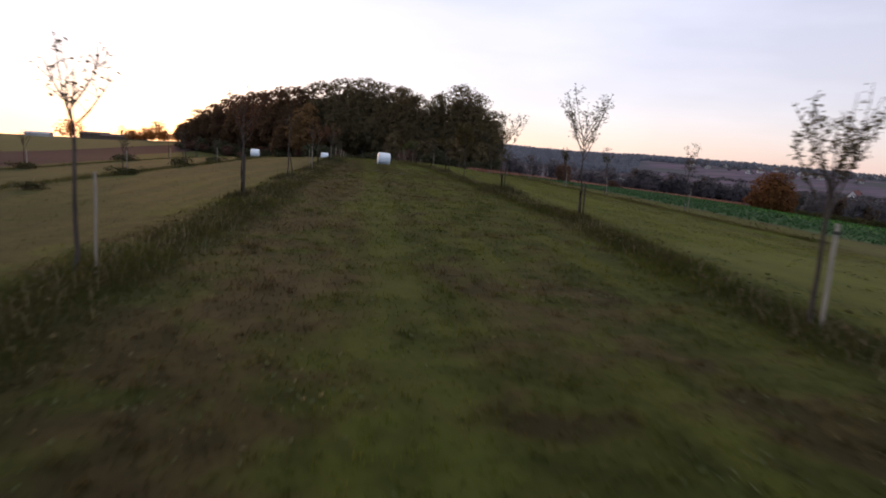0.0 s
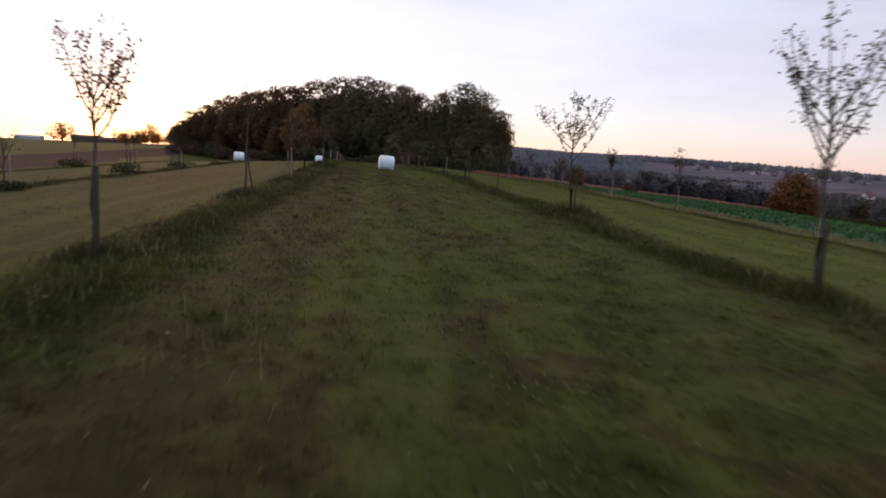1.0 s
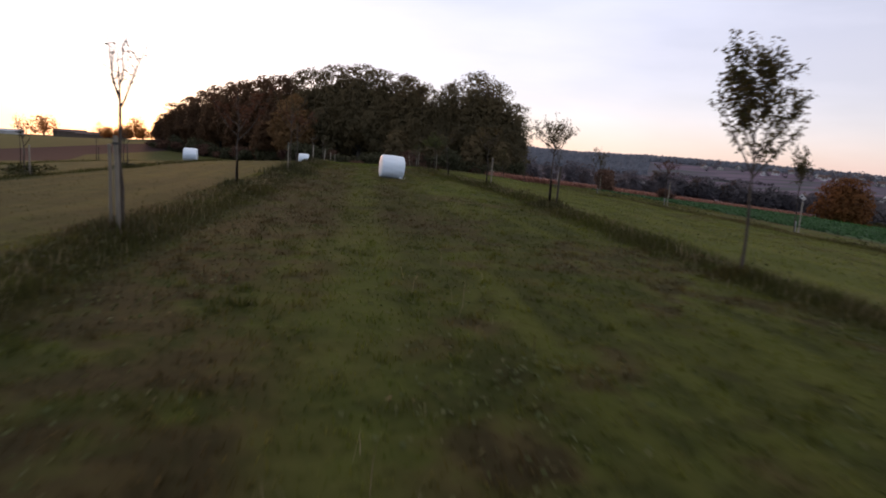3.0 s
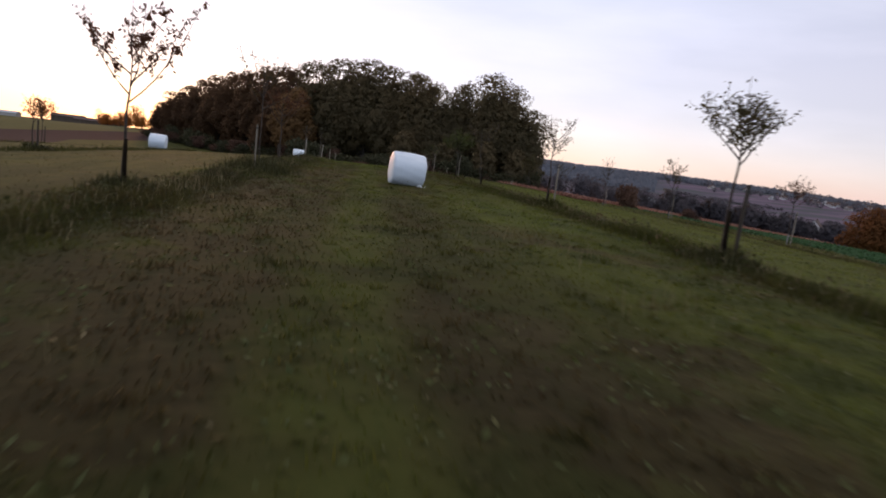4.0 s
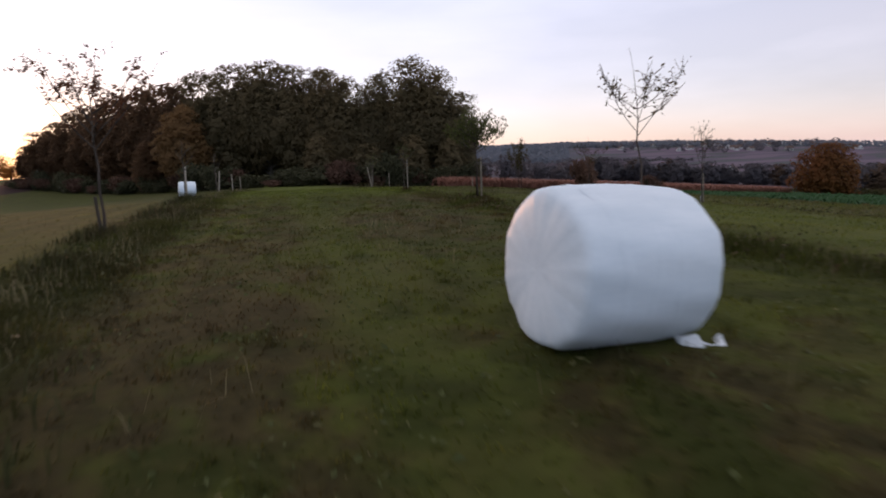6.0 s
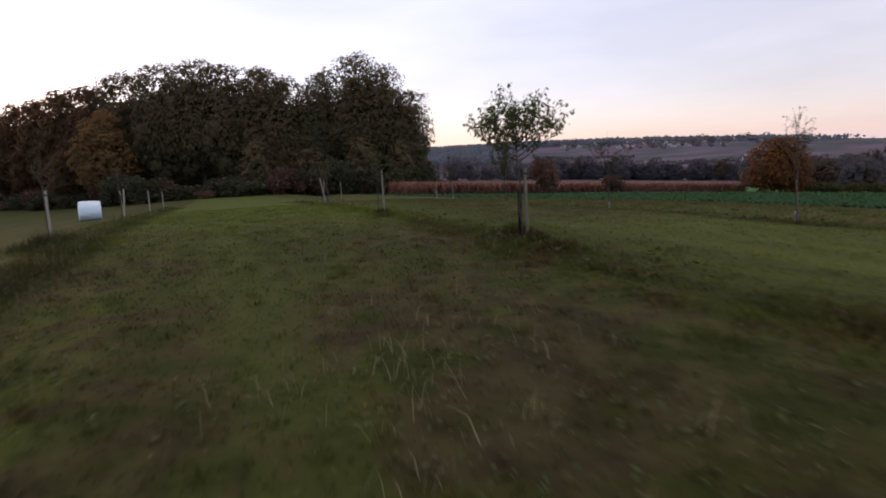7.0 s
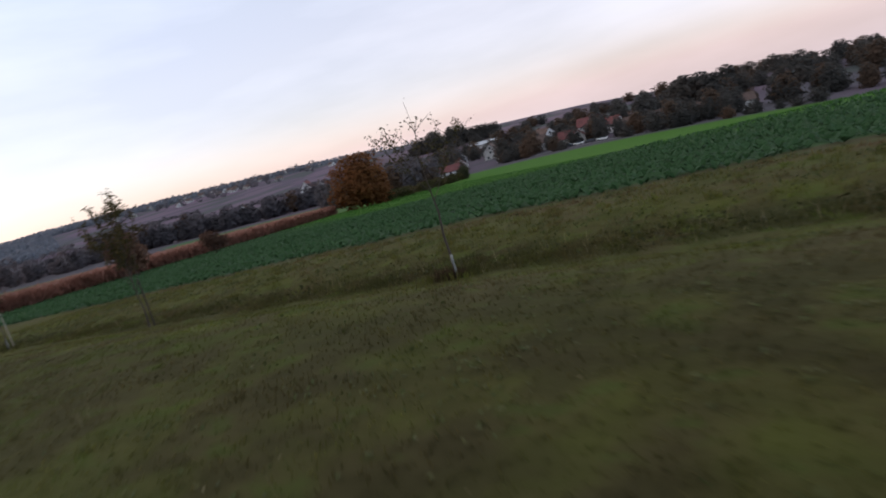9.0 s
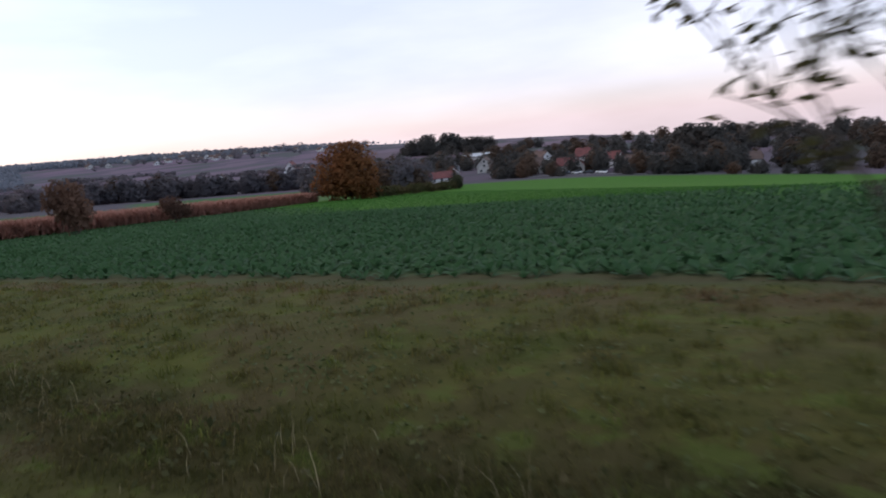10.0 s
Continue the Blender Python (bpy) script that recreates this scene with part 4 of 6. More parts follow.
stake(3.85, -59.9, 1.4, 0.040, "stout pale stake beside a young tree", STAKE, (0, 3), 1)
stake(5.16, -46.8, 1.2, 0.040, "short dark stake in rank grass", DARK_STAKE, (0, 1))
stake(5.02, -35.15, 1.3, 0.034, "grey stake close to a young trunk", DARK_STAKE, (0, 2), 1)
stake(4.98, -13.2, 1.45, 0.05, "dark stake with a tie strap beside a young tree", DARK_STAKE, (0, 2), 1)
stake(4.80, -2.5, 1.45, 0.040, "grey stake with a notched head in the rank strip", STAKE, (0, 1), 1)
stake(4.06, 15.96, 1.42, 0.040, "pale stake with a weathered head beside the pear tree", STAKE, (0, 0.5), 1)
stake(3.45, 25.05, 1.45, 0.042, "pale stake at the end of the mown strip", STAKE, (0, 1), 1)
stake(3.6, 37.6, 1.4, 0.05, "pale leaning stake before the wood", STAKE, (0, -10))
stake(4.95, 47.0, 1.45, 0.05, "pale stake before the wood", STAKE, (0, -4))
stake(8.87, 62.0, 1.5, 0.05, "pale stake near the edge of the wood", STAKE, (0, 0))

# ---- orchard, outer east row ----
OUTER = [(16.7, -31.0, 3.4, 0.4, 420, 1.4, "young tree with two upright leafy tufts and a pale trunk guard"), (15.5, -21.0, 3.1, 0.4, 380, 1.4, "slim young tree with two leafy shoots and a pale guard"),
         (15.7, -10.4, 3.4, 0.28, 1100, 1.1, "slim young tree with a dense dark tuft of leaves"), (15.2, 0.2, 2.9, 0.75, 420, 0.75, "young tree with a low crown of reddish leaves"),
         (14.8, 9.8, 3.5, 0.62, 640, 0.8, "young tree with a compact crown of brownish leaves"), (14.6, 19.3, 3.7, 0.42, 170, 1.2, "sparse young tree with a pale trunk guard"),
         (14.15, 28.42, 3.5, 1.12, 360, 0.78, "sparse young tree with twisted leaves and a pale trunk guard"), (14.05, 38.8, 4.0, 0.55, 1000, 0.95, "young tree with a leafy brown crown"), (14.6, 49.5, 2.6, 0.6, 160, 1.0, "small young tree near the maize")]
for i, (x, y, h, sp, lv, st, lab) in enumerate(OUTER):
    fruit_tree(x, y, h, 1.55 if i != 7 else 1.0, sp, (7 if sp > 0.5 else 5) if i != 7 else 14, int(lv * (1.5 if i != 7 else 2.2)), lab, 50 + i, APPLE_LEAF if i != 3 else RED_LEAF, "pale" if i != 7 else "", bare=0.4 if i not in (4, 7) else 0.1, steep=st, leaf_size=0.09 if i == 7 else 0.066 if i == 6 else 0.072, thick=0.55, limb_r=0.0035 if i == 6 else 0.007)
    if i != 6:
        stake(x + 0.22, y + 0.1, 1.45, 0.034, "grey stake beside a slim young tree", STAKE if i != 7 else DARK_STAKE, (0, (-3, 2, 1, -2, 2, 3, 2, 1, -2)[i]), 1)
stake(17.6, 61.6, 1.5, 0.05, "pale stake in the far meadow", STAKE)

# ---- orchard, rows further west ----
for i, (x, y, h, lab) in enumerate([(-14.6, -43.0, 2.0, "small bare young tree beside a stake"), (-14.4, -31.0, 2.2, "small young tree over a clump of weeds"), (-15.2, -16.5, 2.6, "pale-stemmed young tree over dark weeds"),
                                    (-15.3, -5.5, 2.4, "small young tree over a low bush"), (-15.0, 5.0, 2.3, "small bare young tree in the hay strip"), (-24.5, -20.0, 2.6, "bare young tree in the west row"), (-25.0, 0.5, 3.0, "young tree with a bare crown in the west row"),
                                    (-24.8, 14.0, 3.4, "slender young tree with red leaves"), (-25.2, 28.0, 3.0, "young tree with a thin crown in the west row")]):
    fruit_tree(x, y, h, h * 0.5, 0.45, 5, 110 if i != 7 else 320, lab, 80 + i, RED_LEAF if i == 7 else APPLE_LEAF, "pale" if i == 2 else "", bare=0.6, steep=1.1)
    stake(x + 0.2, y, 1.3, 0.05, "weathered stake beside a small young tree", STAKE if i % 2 else DARK_STAKE)

# ---- the wood ----
OAK = big_tree("oak_tree", 3, 24.0, 8.2, 64, 15000, WOOD_LEAF, 3.0, 0.42, 0.1)
OAK_OPEN = big_tree("oak_tree", 8, 24.0, 7.8, 60, 14000, WOOD_LEAF, 4.0, 0.38, 0.40)
ASH = big_tree("ash_tree", 13, 22.0, 6.8, 56, 13000, WOOD_LEAF, 2.5, 0.38, 0.30)
BEECH = big_tree("beech_tree", 19, 20.0, 7.2, 44, 3400, WOOD_LEAF, 0.5, 0.85)
TURNING = big_tree("beech_tree", 23, 18.0, 6.4, 52, 10000, BROWN_LEAF, 2.0, 0.42)
AUTUMN = big_tree("maple_tree", 29, 13.4, 7.6, 60, 8500, ORANGE_LEAF, -0.6, 0.46, 0, 0.014)
GARDEN = big_tree("garden_tree", 31, 10.0, 4.6, 26, 1100, HAZED_GARDEN_LEAF, -0.8, 0.62, 0, 0.014)
VALE = big_tree("garden_tree", 33, 10.0, 4.8, 28, 1100, HAZED_VALE_LEAF, -0.8, 0.60, 0, 0.014)
RUSSET = big_tree("garden_tree", 37, 10.0, 4.3, 24, 1000, RUSSET_LEAF, -0.6, 0.60, 0, 0.014)
POPLAR = big_tree("poplar_tree", 41, 13.0, 2.2, 22, 1000, HAZED_GARDEN_LEAF, 0.0, 0.5)
BARE_TREE = big_tree("bare_tree", 43, 12.0, 4.0, 20, 420, BROWN_LEAF, 3.0, 0.35)
GOLDEN = big_tree("beech_tree", 24, 18.0, 6.4, 54, 10000, GOLD_LEAF, 1.0, 0.40)
HEDGE = big_tree("hedgerow_tree", 53, 12.0, 5.0, 36, 2000, GLOW_HEDGE_LEAF, 0.4, 0.40, 0.5)
DEEP = big_tree("oak_tree", 47, 22.0, 7.4, 40, 2600, WOOD_LEAF, 2.0, 0.95)
SHRUB_A = shrub("wood_edge_shrub", 61, 4.0, 3.0, 1500, SHRUB_LEAF, 0.34)
SHRUB_B = shrub("wood_edge_shrub", 67, 3.0, 2.6, 1200, THORN_LEAF, 0.30)
LOW_BUSH = shrub("low_bush", 71, 0.62, 1.05, 800, WEED, 0.10)


def first(proto, x, y, turn, label, group=""):
    """Puts a prototype itself to use, at its own size."""
    proto.matrix_world = pose(x, y, gz(x, y), 0, 0, turn)
    tagged(proto, label, "tree" if "shrub" not in proto.name and "bush" not in proto.name else "shrub", group)


# brown beeches at the west end also hold the painted sunset glow
FRONT = [(34.4, 127.0, 17.8, OAK_OPEN), (29.6, 127.5, 21.5, OAK_OPEN), (25.2, 129.0, 23.4, OAK_OPEN), (19.2, 133.0, 20.6, OAK), (13.0, 136.5, 20.5, ASH), (8.6, 140.0, 22.0, ASH),
         (2.6, 142.5, 22.8, OAK), (-3.0, 144.5, 24.0, OAK), (-9.0, 147.0, 23.8, OAK), (-15.5, 152.0, 23.3, ASH), (-22.0, 158.0, 22.2, TURNING), (-29.0, 166.0, 22.6, TURNING), (-35.5, 174.0, 21.8, TURNING), (-42.0, 182.0, 21.5, TURNING),
         (-48.0, 190.0, 20.8, TURNING), (-55.0, 200.0, 19.2, TURNING), (-62.0, 208.0, 17.5, TURNING), (-69.0, 216.0, 15.2, TURNING), (-75.0, 223.0, 11.5, TURNING)]
GROUP = "trees of the wood"
NAMES = {"oak": "broad dark oak at the edge of the wood", "open": "tall oak with an open gappy crown", "ash": "ragged ash with a thin top in the wood", "beech": "dense round beech in the wood", "turning": "beech with reddish-brown leaves at the wood's edge"}
HEIGHT = {DEEP: 22.0, OAK: 24.0, OAK_OPEN: 24.0, ASH: 22.0, BEECH: 20.0, TURNING: 18.0}
NICK = {OAK: "oak", OAK_OPEN: "open", ASH: "ash", BEECH: "beech", TURNING: "turning"}
rw = random.Random(5)
for x, y, h, proto in FRONT:
    s = h / HEIGHT[proto]
    plant(proto, x, y, s * 1.12, max(s, 0.72) * rw.uniform(0.86, 1.0), rw.uniform(0, 360), NAMES[NICK[proto]], "tree", GROUP, 0.2)
for x, y, h, _ in FRONT[1:]:
    for k in (1, 2, 3):
        proto = rw.choice((DEEP, BEECH))
        bx, by = x + 2.5 * k + rw.uniform(-4, 4), y + 8.5 * k + rw.uniform(-2, 2)
        s = (h - 1.5 - 1.0 * k + rw.uniform(-2.0, 0.5)) / HEIGHT[proto]
        plant(proto, bx, by, s, s * rw.uniform(0.9, 1.1), rw.uniform(0, 360), "dark tree deep in the wood", "tree", GROUP, 0.2)
first(OAK, -6.0, 168.0, 40, "broad dark oak deep in the wood", GROUP)
first(OAK_OPEN, 12.0, 160.0, 80, "oak with an open crown deep in the wood", GROUP)
first(ASH, -30.0, 186.0, 10, "ragged ash deep in the wood", GROUP)
first(DEEP, -20.0, 178.0, 15, "broad oak deep in the wood", GROUP)
first(BEECH, -52.0, 210.0, 120, "dense beech deep in the wood", GROUP)
# lower storey along the edge
first(TURNING, -36.0, 192.0, 60, "beech turning brown deep in the wood", GROUP)
first(GOLDEN, -20.6, 144.5, 20, "round beech turning brown in front of the dark wood", GROUP)
for x, y, s, lab in ((-28.5, 150.0, 0.62, "young beech turning brown at the wood's edge"), (24.0, 121.5, 0.5, "low tree with thin foliage at the wood's edge"), (15.0, 122.0, 0.42, "low bushy tree at the wood's edge"), (31.0, 120.5, 0.48, "low spreading tree at the wood's edge"), (6.0, 124.0, 0.46, "low bushy tree at the wood's edge")):
    plant(BEECH if s < 0.55 else TURNING, x, y, s, s * 1.05, rw.uniform(0, 360), lab, "tree", GROUP)
first(SHRUB_A, 2.0, 118.0, 0, "grey-green shrub at the edge of the wood", "shrubs along the wood")
first(SHRUB_B, 11.5, 117.0, 30, "brownish shrub at the edge of the wood", "shrubs along the wood")
for k in range(52):
    f = k / 51
    x = 36 - 112 * f + rw.uniform(-1.5, 1.5)
    y = (118 if x > -5 else 118 - 1.35 * (x + 5)) + rw.uniform(-3, 3)
    plant(SHRUB_A if k % 3 else SHRUB_B, x, y, rw.uniform(0.35, 2.1) * rw.uniform(0.6, 1.0), rw.uniform(0.8, 1.7), rw.uniform(0, 360),
          "grey-green shrub at the edge of the wood" if k % 3 else "brownish shrub at the edge of the wood", "shrub", "shrubs along the wood")

# ---- western skyline: lone tree, hedge line, long farm sheds ----
plant(HEDGE, -188.0, 381.0, 1.05, 1.75, 30, "lone broad tree on the western skyline", "tree")
plant(BARE_TREE, -158.0, 384.0, 0.85, 0.8, 80, "thin bare tree behind the sheds on the skyline", "tree")
first(HEDGE, -120.0, 331.0, 0, "broad hedgerow tree against the bright western sky", "trees of the western hedgerow")
for k in range(17):
    plant(HEDGE, -138.0 + 2.4 * k + rw.uniform(-1.0, 1.0), 335.0 - 0.9 * k + rw.uniform(-4, 4), rw.uniform(0.34, 0.68), rw.uniform(0.5, 0.85), rw.uniform(0, 360), "hedgerow tree against the bright western sky", "tree", "trees of the western hedgerow")
for k in range(12):
    plant(TURNING, -99.0 + 2.6 * k + rw.uniform(-1.0, 1.0), 300.0 - 6.0 * k + rw.uniform(-3, 3), rw.uniform(0.40, 0.58) + 0.02 * k, rw.uniform(0.6, 0.8), rw.uniform(0, 360), "low tree where the hedgerow meets the wood", "tree", "trees of the western hedgerow")

# ---- single trees and bushes in the valley ----
first(AUTUMN, 126.3, 126.5, 0, "large maple with orange and brown autumn leaves", "")
first(LOW_BUSH, -15.2, -16.3, 0, "low dark bush of weeds round a young tree", "low bushes")
for x, y, s in ((-14.4, -30.8, 0.7), (-15.3, -5.4, 0.8), (-13.6, -42.6, 0.5), (-25.0, 0.8, 1.1), (-24.6, -20.0, 0.8), (-14.9, 5.2, 0.5), (4.0, 16.6, 0.22)):
    plant(LOW_BUSH, x, y, s, s * 1.3, rw.uniform(0, 360), "low dark bush of weeds round a young tree", "shrub", "low bushes")
plant(SHRUB_B, 50.0, 101.0, 2.0, 1.25, 20, "reddish-brown bush in front of the maize", "shrub")
plant(SHRUB_B, 66.0, 105.5, 1.2, 0.85, 70, "round brownish bush at the corner of the field", "shrub")
first(BARE_TREE, 381.0, 366.0, 0, "tall thin tree on the slope behind the village", "")
first(GARDEN, 250.0, 152.0, 0, "green garden tree in the village", "village trees")
first(VALE, 205.0, 291.0, 0, "dark tree in the line along the valley", "trees along the valley")
first(RUSSET, 258.0, 143.0, 40, "russet garden tree in the village", "village trees")
first(POPLAR, 283.0, 98.0, 0, "dark upright poplar behind the houses", "village trees")
for k in range(15):
    f = k / 14
    plant(LOW_BUSH if k < 13 else SHRUB_A, 131 + 40 * f, 124 + rw.uniform(-1, 1), 4.2 if k < 13 else 1.1, rw.uniform(2.0, 2.8) if k < 13 else 0.8, rw.uniform(0, 360), "clipped dark hedge bush along the field's end", "shrub", "hedge along the field")

# trees of the valley and the village: x, y, height, width scale, kind
VALLEY = []
for k in range(46):
    f = k / 45
    VALLEY.append((160 + 90 * f + rw.uniform(-6, 6), 325 - 68 * f + rw.uniform(-5, 5), rw.uniform(7, 13), rw.uniform(0.9, 1.4), VALE if k % 9 else RUSSET, "dark tree in the line along the valley", "trees along the valley"))
for k in range(10):
    VALLEY.append((120 + 4.5 * k + rw.uniform(-3, 3), 330 - 3.0 * k + rw.uniform(-6, 6), rw.uniform(6, 10), rw.uniform(0.8, 1.3), VALE, "dark clump tree on the valley floor", "trees along the valley"))
for k in range(9):
    VALLEY.append((62 + 9.0 * k + rw.uniform(-3, 3), 255 + 4.0 * k + rw.uniform(-6, 6), rw.uniform(7, 11), rw.uniform(0.9, 1.4), VALE, "dark tree beyond the maize", "trees along the valley"))
for k in range(64):
    f = k / 63
    VALLEY.append((247 + 40 * rw.random(), 192 - 130 * f + rw.uniform(-4, 4), rw.uniform(6, 11), rw.uniform(0.7, 1.25), (GARDEN, RUSSET, GARDEN, GARDEN)[k % 4], "garden tree among the village houses", "village trees"))
for k in range(44):
    f = k / 43
    VALLEY.append((262 + 45 * rw.random(), 78 - 190 * f + rw.uniform(-4, 4), rw.uniform(7.5, 12), rw.uniform(0.9, 1.3), (GARDEN, RUSSET, GARDEN)[k % 3], "tree of the dark wood behind the green field", "trees behind the field"))
for k in range(14):
    u = k / 13
    VALLEY.append((498 + 26 * rw.random() + 28 * u, 380 - 48 * u, 9 + 10 * math.sin(math.pi * u) ** 0.7 + rw.uniform(-1, 1), rw.uniform(1.0, 1.3), GARDEN, "tree of a small round copse on the slope", "copse trees"))
for k in range(6):
    VALLEY.append((531 + 2 * k, 329 - 3.6 * k, rw.uniform(13, 15), rw.uniform(0.9, 1.2), GARDEN, "tree of a small copse on the slope", "copse trees"))
for k in range(13):
    a = radians(45.5 + 8.5 * k / 12 + rw.uniform(-0.3, 0.3))
    d = rw.uniform(208, 250)
    VALLEY.append((0.5 + d * math.sin(a), 13 + d * math.cos(a), rw.uniform(7, 10.5), rw.uniform(0.9, 1.4), (VALE, GARDEN, VALE, RUSSET)[k % 4], "dark tree behind the hedge at the field's end", "trees behind the hedge"))
for k in range(26):
    f = k / 25
    VALLEY.append((250 + 50 * f + rw.uniform(-5, 5), 262 - 55 * f + rw.uniform(-6, 6), rw.uniform(8, 13), rw.uniform(1.0, 1.5), (VALE, GARDEN, RUSSET, VALE)[k % 4], "dark tree in the line along the valley", "trees along the valley"))
for k in range(8):
    VALLEY.append((352 + rw.uniform(-4, 6), 106 - 2.6 * k, rw.uniform(15, 18), rw.uniform(1.0, 1.2), GARDEN, "tree of a domed copse behind the village", "copse trees"))
for k in range(56):
    a = radians(56 + 36 * k / 55 + rw.uniform(-0.6, 0.6))
    d = rw.uniform(520, 640)
    VALLEY.append((d * math.sin(a), d * math.cos(a), rw.uniform(8, 14) * (0.75 if a < 1.27 else 1.0), rw.uniform(1.2, 1.9), (GARDEN, GARDEN, RUSSET)[k % 3], "tree on the crest behind the village", "trees behind the village"))
for k in range(60):
    a = radians(50 + 42 * k / 59 + rw.uniform(-0.6, 0.6))
    d = rw.uniform(400, 470)
    VALLEY.append((d * math.sin(a), d * math.cos(a), rw.uniform(8, 15) * (0.85 if a < 1.27 else 1.0), rw.uniform(1.1, 1.7), (GARDEN, GARDEN, RUSSET)[k % 3], "tree of the belt behind the village", "trees behind the village"))
for k in range(46):
    f = k / 45
    VALLEY.append((232 + 16 * f + rw.uniform(-3, 3), 196 - 158 * f + rw.uniform(-1.5, 1.5), rw.uniform(3.6, 7.2), rw.uniform(1.0, 1.6), (GARDEN, GARDEN, RUSSET)[k % 3], "low garden tree along the end of the field", "trees at the field's end"))
# trees are left out where they hide these houses from the camera: place and half width
SIGHT_GAPS = [(231, 169, 5.0), (276, 148, 2.6), (272, 133, 2.0), (297, 121, 2.5), (245, 114, 5.0), (450, 274, 9.0)]


def in_sight_gap(x, y):
    return any(x < hx + 3 and abs(y - 30 - (hy - 30) * (x - 10) / (hx - 10)) < wide for hx, hy, wide in SIGHT_GAPS)


for x, y, h, w, proto, lab, grp in VALLEY:
    s = h / 10.0
    # village trees in a sight line to those houses are skipped
    if 215 < x < 330 and y < 230 and in_sight_gap(x, y):
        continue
    if grp == "trees at the field's end" and rw.random() < 0.2:
        continue
    plant(proto, x, y, s, s * w, rw.uniform(0, 360), lab, "tree", grp, 0.2)

# ---- buildings ----
WALL_WHITE = noisy("white_plaster", [(0.2, (0.48, 0.47, 0.46)), (0.8, (0.62, 0.61, 0.60))], 0.5, 6, rough=0.9)
WALL_GREY = noisy("grey_plaster", [(0.2, (0.32, 0.30, 0.28)), (0.8, (0.48, 0.46, 0.43))], 0.5, 6, rough=0.9)
WALL_WOOD = noisy("dark_boarding", [(0.2, (0.06, 0.045, 0.035)), (0.8, (0.13, 0.10, 0.075))], 0.5, 5, stretch=(4, 4, 0.3))
ROOF_RED = noisy("red_tiles", [(0.2, (0.100, 0.038, 0.038)), (0.8, (0.155, 0.058, 0.055))], 0.6, 7, bump=0.6)
ROOF_BROWN = noisy("brown_tiles", [(0.2, (0.070, 0.048, 0.042)), (0.8, (0.125, 0.085, 0.073))], 0.6, 7, bump=0.6)
ROOF_PALE = noisy("pale_sheet_roof", [(0.2, (0.34, 0.36, 0.38)), (0.8, (0.46, 0.48, 0.50))], 0.3, 4, rough=0.8)
PANE = noisy("window_glass", [(0.2, (0.02, 0.025, 0.03)), (0.8, (0.05, 0.06, 0.07))], 0.5, 3, rough=0.08, bump=0)
FRAME = noisy("window_frame", [(0.2, (0.5, 0.5, 0.48)), (0.8, (0.7, 0.7, 0.68))], 1, 8)


def box(verts, faces, a, b):
    k = len(verts)
    for z in (a[2], b[2]):
        verts.extend(((a[0], a[1], z), (b[0], a[1], z), (b[0], b[1], z), (a[0], b[1], z)))
    for q in ((0, 3, 2, 1), (4, 5, 6, 7), (0, 1, 5, 4), (1, 2, 6, 5), (2, 3, 7, 6), (3, 0, 4, 7)):
        faces.append(tuple(k + i for i in q))


